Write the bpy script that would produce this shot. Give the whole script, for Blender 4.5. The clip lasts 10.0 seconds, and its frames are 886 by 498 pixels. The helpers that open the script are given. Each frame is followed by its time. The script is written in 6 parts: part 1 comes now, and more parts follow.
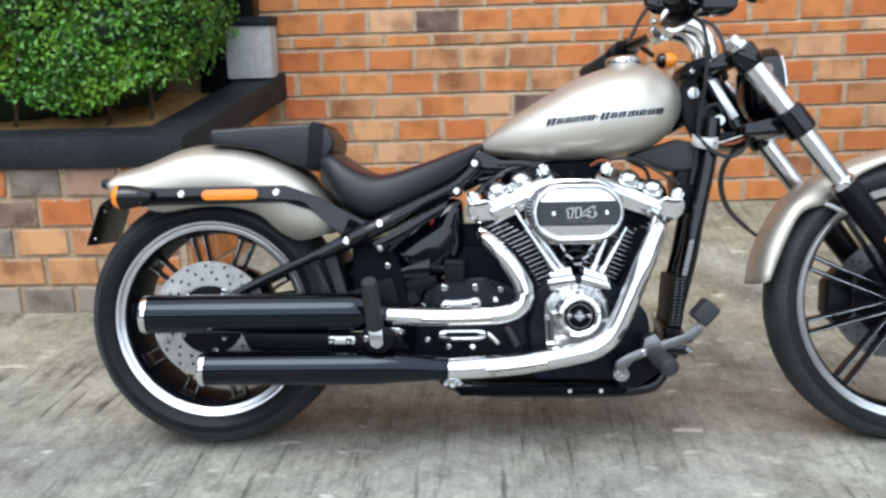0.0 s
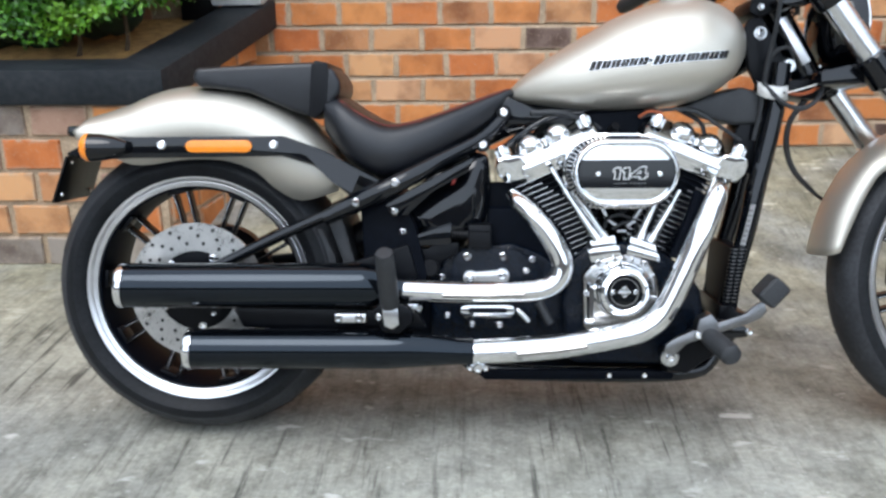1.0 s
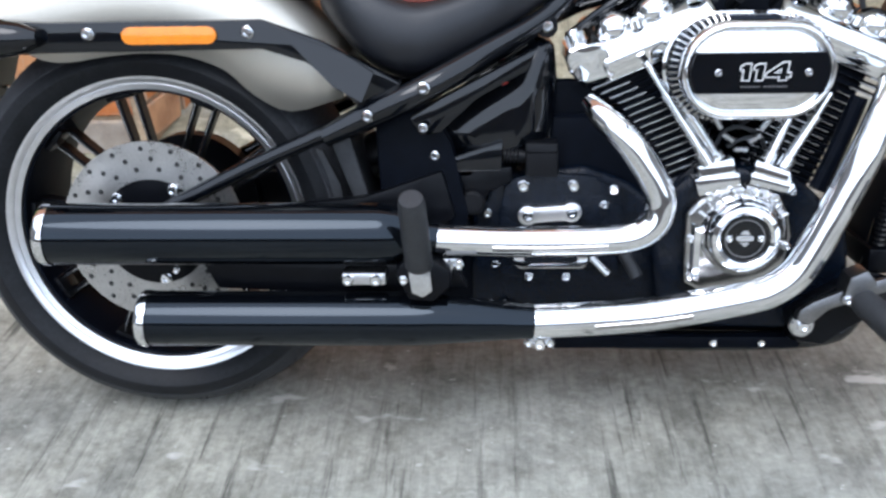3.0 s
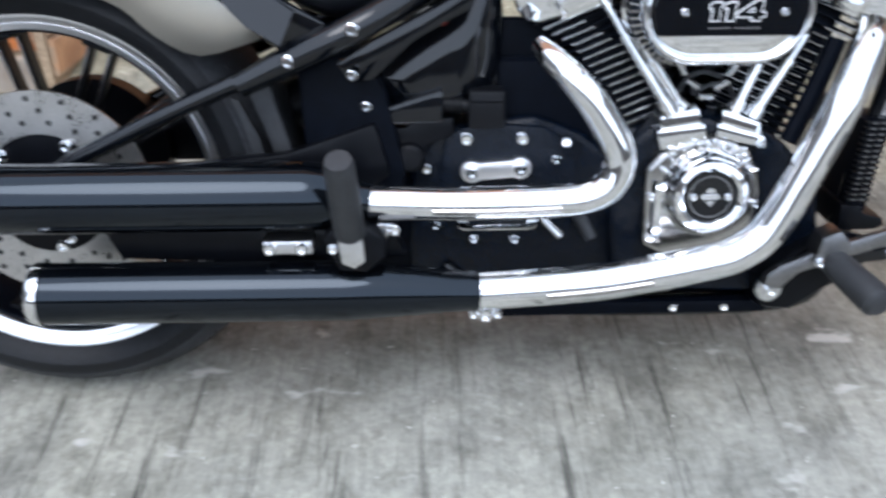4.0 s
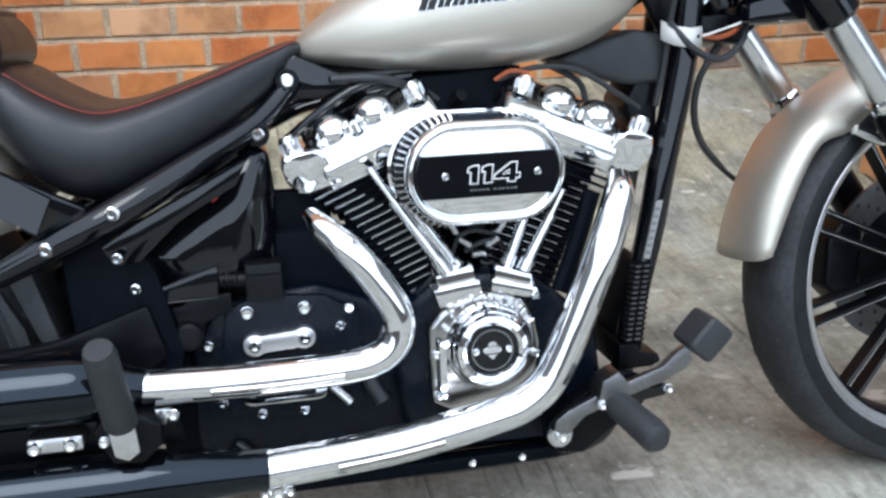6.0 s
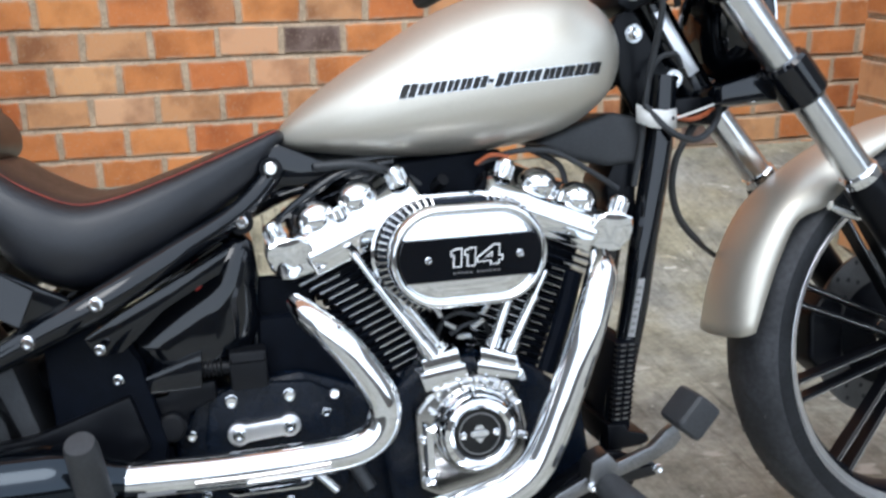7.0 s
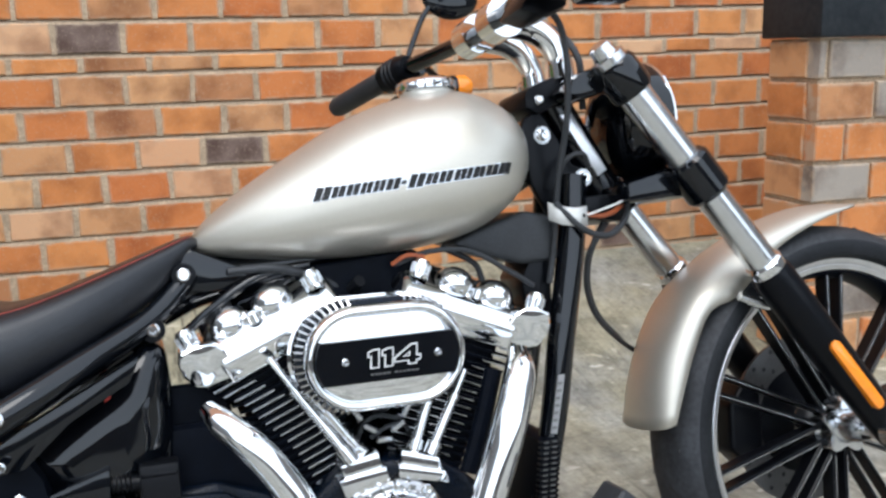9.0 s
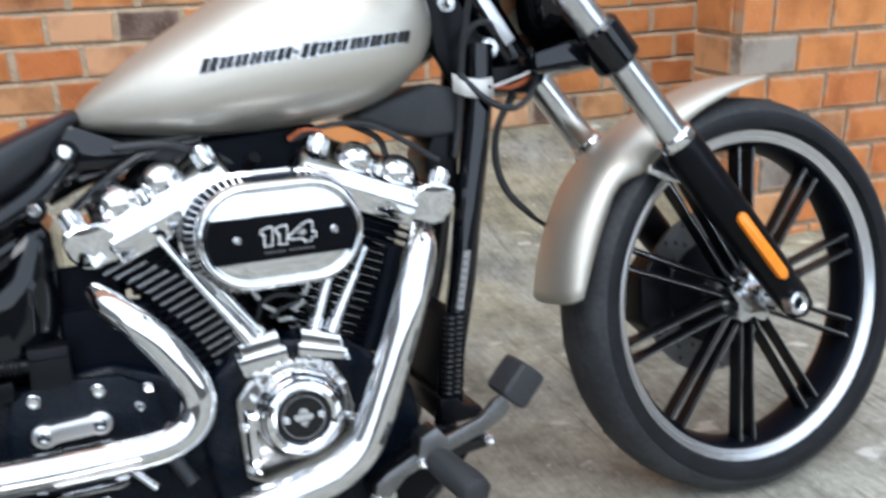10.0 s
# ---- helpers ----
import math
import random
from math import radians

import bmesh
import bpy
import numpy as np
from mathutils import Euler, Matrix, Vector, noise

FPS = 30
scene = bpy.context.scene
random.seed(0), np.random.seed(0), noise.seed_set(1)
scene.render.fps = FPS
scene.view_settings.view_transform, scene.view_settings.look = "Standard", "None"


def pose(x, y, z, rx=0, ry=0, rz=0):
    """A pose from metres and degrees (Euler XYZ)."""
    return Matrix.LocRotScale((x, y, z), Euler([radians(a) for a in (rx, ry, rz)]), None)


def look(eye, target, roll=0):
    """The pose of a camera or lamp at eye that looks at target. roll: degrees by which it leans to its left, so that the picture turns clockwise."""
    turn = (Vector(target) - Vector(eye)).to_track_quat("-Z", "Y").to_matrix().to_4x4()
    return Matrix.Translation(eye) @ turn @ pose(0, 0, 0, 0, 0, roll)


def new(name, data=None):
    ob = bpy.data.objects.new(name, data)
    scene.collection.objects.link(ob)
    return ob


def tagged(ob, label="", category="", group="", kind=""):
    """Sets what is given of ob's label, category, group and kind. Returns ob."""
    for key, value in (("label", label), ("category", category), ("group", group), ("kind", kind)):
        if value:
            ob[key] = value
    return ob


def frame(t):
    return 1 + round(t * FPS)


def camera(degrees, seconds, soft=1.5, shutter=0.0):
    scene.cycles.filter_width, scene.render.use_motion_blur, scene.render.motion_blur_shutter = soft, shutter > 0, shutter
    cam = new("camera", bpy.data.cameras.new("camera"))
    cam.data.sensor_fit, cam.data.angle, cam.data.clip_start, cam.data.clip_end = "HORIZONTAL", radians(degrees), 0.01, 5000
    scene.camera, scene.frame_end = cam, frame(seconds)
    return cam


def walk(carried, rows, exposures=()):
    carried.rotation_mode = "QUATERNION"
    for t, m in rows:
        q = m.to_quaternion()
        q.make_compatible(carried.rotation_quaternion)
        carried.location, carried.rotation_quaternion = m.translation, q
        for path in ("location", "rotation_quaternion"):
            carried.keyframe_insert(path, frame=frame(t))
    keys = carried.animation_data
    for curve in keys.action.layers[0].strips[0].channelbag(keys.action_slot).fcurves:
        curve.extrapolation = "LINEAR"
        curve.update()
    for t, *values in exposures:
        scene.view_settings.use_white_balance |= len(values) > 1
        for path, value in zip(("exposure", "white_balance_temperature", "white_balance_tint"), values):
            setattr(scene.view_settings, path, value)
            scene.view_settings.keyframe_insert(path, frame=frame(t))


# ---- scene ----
cam = camera(50.8, 10.0, soft=2.7, shutter=0.4)
PATH = [
    (0, (0.706, -2.255, 1.037), (0.597, -0.314, 0.57), -1.6),
    (0.5, (0.679, -2.095, 1.047), (0.537, -0.174, 0.51), -1.7),
    (1, (0.602, -1.944, 1.034), (0.531, -0.041, 0.422), -0.7),
    (1.5, (0.566, -1.82, 1.047), (0.543, 0.066, 0.382), -1.6),
    (2, (0.584, -1.668, 1.037), (0.514, 0.177, 0.268), -1.9),
    (3.5, (0.509, -1.273, 0.985), (0.412, 0.451, -0.023), -1.6),
    (4, (0.531, -1.22, 0.972), (0.559, 0.466, -0.103), -0.2),
    (4.5, (0.592, -1.204, 0.962), (0.881, 0.44, -0.14), 1.8),
    (5, (0.621, -1.209, 0.98), (0.978, 0.478, -0.034), 1.8),
    (5.5, (0.619, -1.213, 0.987), (1.007, 0.549, 0.125), 0.9),
    (6, (0.615, -1.215, 0.988), (0.987, 0.585, 0.198), -0.0),
    (7.5, (0.617, -1.219, 0.997), (1.055, 0.655, 0.452), -1.3),
    (8, (0.619, -1.22, 0.989), (1.066, 0.669, 0.509), -1.5),
    (8.5, (0.626, -1.224, 0.991), (1.141, 0.655, 0.539), -1.1),
    (9, (0.635, -1.227, 0.984), (1.212, 0.644, 0.573), -1.4),
    (9.5, (0.644, -1.225, 0.977), (1.234, 0.623, 0.488), -2.0),
    (10, (0.708, -1.219, 0.965), (1.36, 0.554, 0.308), -1.3),
]
TINT = [(0.0, 0.80, 6500, 10), (1.2, 0.83, 6380, 10), (2.0, 0.85, 6290, 11), (3.5, 0.86, 6200, 13), (5.0, 0.89, 6240, 13), (5.5, 0.88, 6230, 10), (7.5, 0.80, 6400, 10), (9.0, 0.78, 6500, 10), (10.0, 0.76, 6350, 10)]
walk(cam, [(t, look(eye, target, roll)) for t, eye, target, roll in PATH], TINT)

# ---- world and light ----
world = bpy.data.worlds.new("overcast_sky")
scene.world = world
world.use_nodes = True
wn, wl = world.node_tree.nodes, world.node_tree.links
wn.clear()
sky = wn.new("ShaderNodeTexSky")
sky.sky_type = "NISHITA"
sky.sun_disc = False
sky.sun_elevation, sky.sun_rotation = radians(58), radians(200)
sky.air_density, sky.dust_density, sky.ozone_density = 1.0, 2.0, 1.0
haze = wn.new("ShaderNodeMix")
haze.data_type = "RGBA"
haze.inputs["Factor"].default_value = 0.68
haze.inputs["B"].default_value = (8.1, 9.25, 10.6, 1)
bgd = wn.new("ShaderNodeBackground")
bgd.inputs["Strength"].default_value = 0.15
wout = wn.new("ShaderNodeOutputWorld")
wl.new(sky.outputs["Color"], haze.inputs["A"])
wl.new(haze.outputs["Result"], bgd.inputs["Color"])
wl.new(bgd.outputs["Background"], wout.inputs["Surface"])
sun = new("sun", bpy.data.lights.new("sun", "SUN"))
sun.data.energy, sun.data.angle, sun.data.color = 0.9, radians(35), (0.97, 0.985, 1.0)
sun.matrix_world = look((-1.5, -4.0, 6.8), (0, 0, 0))


# ---- materials ----
def mat(name, base, rough=0.5, metal=0.0, coat=0.0, spec=0.5, noise_scale=0.0, vary=0.0, second=None,
        bump=0.0, bump_scale=200.0, rough_vary=0.0, coords="Object", sheen=(1, 1, 1)):
    """A principled surface with optional blotches at two scales and fine relief."""
    m = bpy.data.materials.new(name)
    m.use_nodes = True
    n, l = m.node_tree.nodes, m.node_tree.links
    p = n["Principled BSDF"]
    p.inputs["Base Color"].default_value = (*base, 1)
    p.inputs["Roughness"].default_value = rough
    p.inputs["Metallic"].default_value = metal
    p.inputs["Coat Weight"].default_value = coat
    p.inputs["Coat Roughness"].default_value = 0.04
    p.inputs["Specular IOR Level"].default_value = spec
    p.inputs["Specular Tint"].default_value = (*sheen, 1)
    tc = n.new("ShaderNodeTexCoord")
    if noise_scale:
        big = n.new("ShaderNodeTexNoise")
        big.inputs["Scale"].default_value = noise_scale
        big.inputs["Detail"].default_value = 6
        small = n.new("ShaderNodeTexNoise")
        small.inputs["Scale"].default_value = noise_scale * 9
        small.inputs["Detail"].default_value = 4
        both = n.new("ShaderNodeMath")
        both.operation = "MULTIPLY"
        l.new(tc.outputs[coords], big.inputs["Vector"])
        l.new(tc.outputs[coords], small.inputs["Vector"])
        l.new(big.outputs["Fac"], both.inputs[0])
        l.new(small.outputs["Fac"], both.inputs[1])
        ramp = n.new("ShaderNodeValToRGB")
        two = second or tuple(min(1, c * (1 + vary)) for c in base)
        one = base if second else tuple(c * (1 - vary) for c in base)
        ramp.color_ramp.elements[0].position, ramp.color_ramp.elements[1].position = 0.14, 0.38
        ramp.color_ramp.elements[0].color, ramp.color_ramp.elements[1].color = (*one, 1), (*two, 1)
        l.new(both.outputs[0], ramp.inputs["Fac"])
        l.new(ramp.outputs["Color"], p.inputs["Base Color"])
        if rough_vary:
            rr = n.new("ShaderNodeMapRange")
            rr.inputs["From Min"].default_value, rr.inputs["From Max"].default_value = 0.1, 0.4
            rr.inputs["To Min"].default_value, rr.inputs["To Max"].default_value = rough - rough_vary, rough + rough_vary
            l.new(both.outputs[0], rr.inputs["Value"])
            l.new(rr.outputs["Result"], p.inputs["Roughness"])
    if bump:
        bn = n.new("ShaderNodeTexNoise")
        bn.inputs["Scale"].default_value = bump_scale
        bn.inputs["Detail"].default_value = 5
        bp = n.new("ShaderNodeBump")
        bp.inputs["Strength"].default_value = bump
        bp.inputs["Distance"].default_value = 0.002
        l.new(tc.outputs[coords], bn.inputs["Vector"])
        l.new(bn.outputs["Fac"], bp.inputs["Height"])
        l.new(bp.outputs["Normal"], p.inputs["Normal"])
    return m


def brick_mat(name, dark, light, mortar=(0.46, 0.35, 0.25), dirt=0.62):
    """Fired clay: a tint for each piece, cloudy burns and pits, a lime bloom."""
    m = bpy.data.materials.new(name)
    m.use_nodes = True
    n, l = m.node_tree.nodes, m.node_tree.links
    p = n["Principled BSDF"]
    p.inputs["Roughness"].default_value = 0.88
    p.inputs["Specular IOR Level"].default_value = 0.25
    info, tc = n.new("ShaderNodeObjectInfo"), n.new("ShaderNodeTexCoord")
    shift = n.new("ShaderNodeVectorMath")
    shift.operation = "MULTIPLY_ADD"
    spread = n.new("ShaderNodeCombineXYZ")
    for i in range(3):
        l.new(info.outputs["Random"], spread.inputs[i])
    shift.inputs[1].default_value = (37, 53, 71)
    l.new(spread.outputs[0], shift.inputs[0])
    l.new(tc.outputs["Object"], shift.inputs[2])
    ramp = n.new("ShaderNodeValToRGB")
    e = ramp.color_ramp.elements
    e[0].position, e[0].color = 0.0, (*dark, 1)
    e[1].position, e[1].color = 1.0, (*light, 1)
    mid = e.new(0.45)
    mid.color = (*[(a * 0.45 + b * 0.55) for a, b in zip(dark, light)], 1)
    l.new(info.outputs["Random"], ramp.inputs["Fac"])
    cloud = n.new("ShaderNodeTexNoise")
    cloud.inputs["Scale"].default_value, cloud.inputs["Detail"].default_value = 8, 6
    l.new(shift.outputs[0], cloud.inputs["Vector"])
    cr = n.new("ShaderNodeValToRGB")
    cr.color_ramp.elements[0].position, cr.color_ramp.elements[1].position = 0.33, 0.56
    cr.color_ramp.elements[0].color, cr.color_ramp.elements[1].color = (0.52, 0.45, 0.43, 1), (1.1, 1.1, 1.1, 1)
    l.new(cloud.outputs["Fac"], cr.inputs["Fac"])
    mul = n.new("ShaderNodeMix")
    mul.data_type, mul.blend_type = "RGBA", "MULTIPLY"
    mul.inputs["Factor"].default_value = dirt
    l.new(ramp.outputs["Color"], mul.inputs["A"])
    l.new(cr.outputs["Color"], mul.inputs["B"])
    grain = n.new("ShaderNodeTexNoise")
    grain.inputs["Scale"].default_value, grain.inputs["Detail"].default_value = 120, 6
    l.new(shift.outputs[0], grain.inputs["Vector"])
    bloom = n.new("ShaderNodeMapRange")
    bloom.inputs["From Min"].default_value, bloom.inputs["From Max"].default_value = 0.56, 0.78
    bloom.inputs["To Max"].default_value = 0.45
    l.new(grain.outputs["Fac"], bloom.inputs["Value"])
    lime = n.new("ShaderNodeMix")
    lime.data_type = "RGBA"
    lime.inputs["B"].default_value = (*mortar, 1)
    # cement left along the arrises, broken up by the grain
    sep = n.new("ShaderNodeSeparateXYZ")
    l.new(tc.outputs["Generated"], sep.inputs[0])
    far = []
    for axis, gain in (("X", 2.0), ("Z", 2.0)):
        off = n.new("ShaderNodeMath")
        off.operation = "SUBTRACT"
        off.inputs[1].default_value = 0.5
        l.new(sep.outputs[axis], off.inputs[0])
        size = n.new("ShaderNodeMath")
        size.operation = "ABSOLUTE"
        l.new(off.outputs[0], size.inputs[0])
        width = n.new("ShaderNodeMapRange")
        lo, hi = (0.44, 0.5) if axis == "X" else (0.36, 0.5)
        width.inputs["From Min"].default_value, width.inputs["From Max"].default_value = lo, hi
        l.new(size.outputs[0], width.inputs["Value"])
        far.append(width.outputs["Result"])
    most = n.new("ShaderNodeMath")
    most.operation = "MAXIMUM"
    l.new(far[0], most.inputs[0])
    l.new(far[1], most.inputs[1])
    ragged = n.new("ShaderNodeTexNoise")
    ragged.inputs["Scale"].default_value, ragged.inputs["Detail"].default_value = 28, 5
    l.new(shift.outputs[0], ragged.inputs["Vector"])
    worn = n.new("ShaderNodeMapRange")
    worn.inputs["From Min"].default_value, worn.inputs["From Max"].default_value = 0.37, 0.6
    worn.inputs["To Max"].default_value = 0.9
    l.new(ragged.outputs["Fac"], worn.inputs["Value"])
    edge = n.new("ShaderNodeMath")
    edge.operation = "MULTIPLY"
    l.new(most.outputs[0], edge.inputs[0])
    l.new(worn.outputs["Result"], edge.inputs[1])
    total = n.new("ShaderNodeMath")
    total.operation = "MAXIMUM"
    l.new(edge.outputs[0], total.inputs[0])
    l.new(bloom.outputs["Result"], total.inputs[1])
    l.new(total.outputs[0], lime.inputs["Factor"])
    l.new(mul.outputs["Result"], lime.inputs["A"])
    l.new(lime.outputs["Result"], p.inputs["Base Color"])
    bp = n.new("ShaderNodeBump")
    bp.inputs["Strength"].default_value, bp.inputs["Distance"].default_value = 0.35, 0.003
    l.new(grain.outputs["Fac"], bp.inputs["Height"])
    l.new(bp.outputs["Normal"], p.inputs["Normal"])
    return m


def concrete_mat():
    """A drag-brushed slab: long streaks across the drive, damp patches, lime spots."""
    m = bpy.data.materials.new("brushed_concrete")
    m.use_nodes = True
    n, l = m.node_tree.nodes, m.node_tree.links
    p = n["Principled BSDF"]
    p.inputs["Specular IOR Level"].default_value = 0.3
    tc = n.new("ShaderNodeTexCoord")

    def noise(scale, detail, stretch=(1, 1, 1), turn=0.0, rough=0.55):
        mp = n.new("ShaderNodeMapping")
        mp.inputs["Scale"].default_value = stretch
        mp.inputs["Rotation"].default_value = (0, 0, radians(turn))
        t = n.new("ShaderNodeTexNoise")
        t.inputs["Scale"].default_value, t.inputs["Detail"].default_value = scale, detail
        t.inputs["Roughness"].default_value = rough
        l.new(tc.outputs["Object"], mp.inputs["Vector"])
        l.new(mp.outputs["Vector"], t.inputs["Vector"])
        return t.outputs["Fac"]

    def ramp(fac, stops):
        r = n.new("ShaderNodeValToRGB")
        e = r.color_ramp.elements
        while len(e) < len(stops):
            e.new(0.5)
        for k, (pos, col) in zip(e, stops):
            k.position, k.color = pos, (*col, 1)
        l.new(fac, r.inputs["Fac"])
        return r.outputs["Color"]

    def mix(kind, fac, a, b):
        k = n.new("ShaderNodeMix")
        k.data_type, k.blend_type = "RGBA", kind
        for socket, value in (("Factor", fac), ("A", a), ("B", b)):
            if isinstance(value, (int, float)):
                k.inputs[socket].default_value = value
            elif isinstance(value, tuple):
                k.inputs[socket].default_value = (*value, 1)
            else:
                l.new(value, k.inputs[socket])
        return k.outputs["Result"]

    base = ramp(noise(2.2, 8), [(0.3, (0.225, 0.23, 0.212)), (0.5, (0.315, 0.32, 0.297)), (0.72, (0.40, 0.405, 0.375))])
    warm = ramp(noise(0.9, 4), [(0.35, (1.0, 1.0, 1.0)), (0.7, (1.04, 1.0, 0.92))])
    base = mix("MULTIPLY", 1.0, base, warm)
    streak = noise(1.0, 5, (38, 2.4, 1), 4, 0.66)
    thin = ramp(noise(1.0, 4, (95, 3.2, 1), 3, 0.7), [(0.36, (0.66, 0.66, 0.66)), (0.5, (1, 1, 1)), (0.7, (1.1, 1.1, 1.1))])
    broad = noise(1.0, 3, (13, 0.5, 1), 4)
    gate = noise(1.7, 6)
    dark = ramp(streak, [(0.35, (0.36, 0.36, 0.36)), (0.45, (1, 1, 1)), (0.66, (1.05, 1.05, 1.05))])
    wide = ramp(broad, [(0.28, (0.66, 0.66, 0.66)), (0.46, (1, 1, 1))])
    strength = ramp(gate, [(0.42, (0.02, 0.02, 0.02)), (0.60, (1, 1, 1))])
    base = mix("MULTIPLY", strength, base, dark)
    base = mix("MULTIPLY", 0.38, base, thin)
    base = mix("MULTIPLY", 0.55, base, wide)
    blot = ramp(noise(5.5, 7, rough=0.65), [(0.34, (0.58, 0.58, 0.58)), (0.5, (1, 1, 1)), (0.66, (1.22, 1.22, 1.22))])
    base = mix("MULTIPLY", 0.85, base, blot)
    fine = ramp(noise(70, 8), [(0.3, (0.72, 0.72, 0.72)), (0.7, (1.2, 1.2, 1.2))])
    base = mix("MULTIPLY", 0.7, base, fine)
    pits = ramp(noise(24, 8, (1.0, 0.7, 1), 12, 0.72), [(0.38, (0.62, 0.62, 0.60)), (0.52, (1, 1, 1)), (0.7, (1.08, 1.08, 1.08))])
    base = mix("MULTIPLY", 0.7, base, pits)
    spots = ramp(noise(7.5, 3, (1.0, 1.8, 1), 20), [(0.64, (0, 0, 0)), (0.71, (0.9, 0.9, 0.9))])
    base = mix("MIX", spots, base, (0.58, 0.57, 0.54))
    chips = ramp(noise(38, 2, (1.0, 1.6, 1), 20), [(0.70, (0, 0, 0)), (0.74, (0.8, 0.8, 0.8))])
    base = mix("MIX", chips, base, (0.55, 0.54, 0.51))
    # a warmer, darker tint in patches, stronger towards the wall
    sep = n.new("ShaderNodeSeparateXYZ")
    l.new(tc.outputs["Object"], sep.inputs[0])
    near = n.new("ShaderNodeMapRange")
    near.inputs["From Min"].default_value, near.inputs["From Max"].default_value = -0.1, 1.1
    near.inputs["To Min"].default_value, near.inputs["To Max"].default_value = 0.1, 0.8
    l.new(sep.outputs["Y"], near.inputs["Value"])
    cover = n.new("ShaderNodeMath")
    cover.operation = "MULTIPLY"
    l.new(near.outputs["Result"], cover.inputs[0])
    l.new(ramp(noise(3.1, 6), [(0.28, (0, 0, 0)), (0.52, (1, 1, 1))]), cover.inputs[1])
    base = mix("MULTIPLY", cover.outputs[0], base, (0.93, 0.85, 0.62))
    l.new(base, p.inputs["Base Color"])
    damp = n.new("ShaderNodeMapRange")
    damp.inputs["From Min"].default_value, damp.inputs["From Max"].default_value = 0.35, 0.7
    damp.inputs["To Min"].default_value, damp.inputs["To Max"].default_value = 0.6, 0.85
    l.new(gate, damp.inputs["Value"])
    l.new(damp.outputs["Result"], p.inputs["Roughness"])
    bp = n.new("ShaderNodeBump")
    bp.inputs["Strength"].default_value, bp.inputs["Distance"].default_value = 0.8, 0.006
    l.new(streak, bp.inputs["Height"])
    bp2 = n.new("ShaderNodeBump")
    bp2.inputs["Strength"].default_value, bp2.inputs["Distance"].default_value = 0.3, 0.002
    l.new(noise(160, 4), bp2.inputs["Height"])
    l.new(bp.outputs["Normal"], bp2.inputs["Normal"])
    l.new(bp2.outputs["Normal"], p.inputs["Normal"])
    return m


def leaf_mat(name, dark, light):
    m = bpy.data.materials.new(name)
    m.use_nodes = True
    n, l = m.node_tree.nodes, m.node_tree.links
    p = n["Principled BSDF"]
    p.inputs["Roughness"].default_value = 0.36
    geo = n.new("ShaderNodeNewGeometry")
    r = n.new("ShaderNodeValToRGB")
    r.color_ramp.elements[0].color, r.color_ramp.elements[1].color = (*dark, 1), (*light, 1)
    l.new(geo.outputs["Random Per Island"], r.inputs["Fac"])
    tc, age, young = n.new("ShaderNodeTexCoord"), n.new("ShaderNodeTexNoise"), n.new("ShaderNodeMapRange")
    age.inputs["Scale"].default_value, age.inputs["Detail"].default_value = 9, 3
    young.inputs["From Min"].default_value, young.inputs["From Max"].default_value = 0.46, 0.68
    young.inputs["To Max"].default_value = 0.6
    tip = n.new("ShaderNodeMix")
    tip.data_type = "RGBA"
    tip.inputs["B"].default_value = (0.20, 0.40, 0.022, 1)
    l.new(tc.outputs["Object"], age.inputs["Vector"])
    l.new(age.outputs["Fac"], young.inputs["Value"])
    l.new(young.outputs["Result"], tip.inputs["Factor"])
    l.new(r.outputs["Color"], tip.inputs["A"])
    l.new(tip.outputs["Result"], p.inputs["Base Color"])
    p.inputs["Transmission Weight"].default_value = 0.0
    p.inputs["Subsurface Weight"].default_value = 0.15
    p.inputs["Subsurface Radius"].default_value = (0.01, 0.02, 0.004)
    return m


PAINT = mat("silver_metallic_paint", (0.565, 0.533, 0.462), 0.48, 0.80, coat=0.45, noise_scale=900, vary=0.10)
CHROME = mat("chrome", (0.86, 0.87, 0.88), 0.045, 1.0, noise_scale=6, vary=0.03, rough_vary=0.02)
FORK = mat("hard_chrome_tube", (0.74, 0.75, 0.76), 0.2, 1.0, noise_scale=20, vary=0.05, rough_vary=0.04)
DULL_CHROME = mat("polished_alloy", (0.70, 0.71, 0.72), 0.2, 1.0, noise_scale=14, vary=0.08, rough_vary=0.06)
# disc steel with the front wheel's shade put into a darker base
SHADED_DISC = mat("shaded_disc_steel", (0.16, 0.155, 0.15), 0.42, 0.9, noise_scale=30, vary=0.15)
GREY_LABEL = mat("grey_label", (0.27, 0.27, 0.27), 0.5, noise_scale=40, vary=0.1)
STEEL = mat("dull_grey_steel", (0.25, 0.25, 0.255), 0.32, 1.0, noise_scale=30, vary=0.15)
# chrome whose dark reflections are put into a darker base colour
CHROME_SHADED = mat("shaded_chrome", (0.48, 0.47, 0.46), 0.17, 1.0, noise_scale=14, vary=0.08)
BRUSHED = mat("machined_aluminium", (0.58, 0.58, 0.58), 0.27, 1.0, noise_scale=60, vary=0.08)
GLOSS = mat("gloss_black_enamel", (0.002, 0.0028, 0.0045), 0.06, 0.0, spec=0.52, noise_scale=8, vary=0.2)
FIN = mat("matt_black_fin", (0.0022, 0.0034, 0.0065), 0.45, 0.0, spec=0.06, noise_scale=40, vary=0.3)
# the specular tint puts a bluish sky sheen on the black mufflers
MUFFLER = mat("black_coat_sky_sheen", (0.0015, 0.002, 0.003), 0.035, 0.0, sheen=(0.76, 0.9, 1.05), spec=0.45, noise_scale=7, vary=0.2, rough_vary=0.02)
SATIN = mat("satin_black_powdercoat", (0.003, 0.0035, 0.005), 0.28, 0.0, spec=0.15, noise_scale=30, vary=0.25, bump=0.08, bump_scale=900)
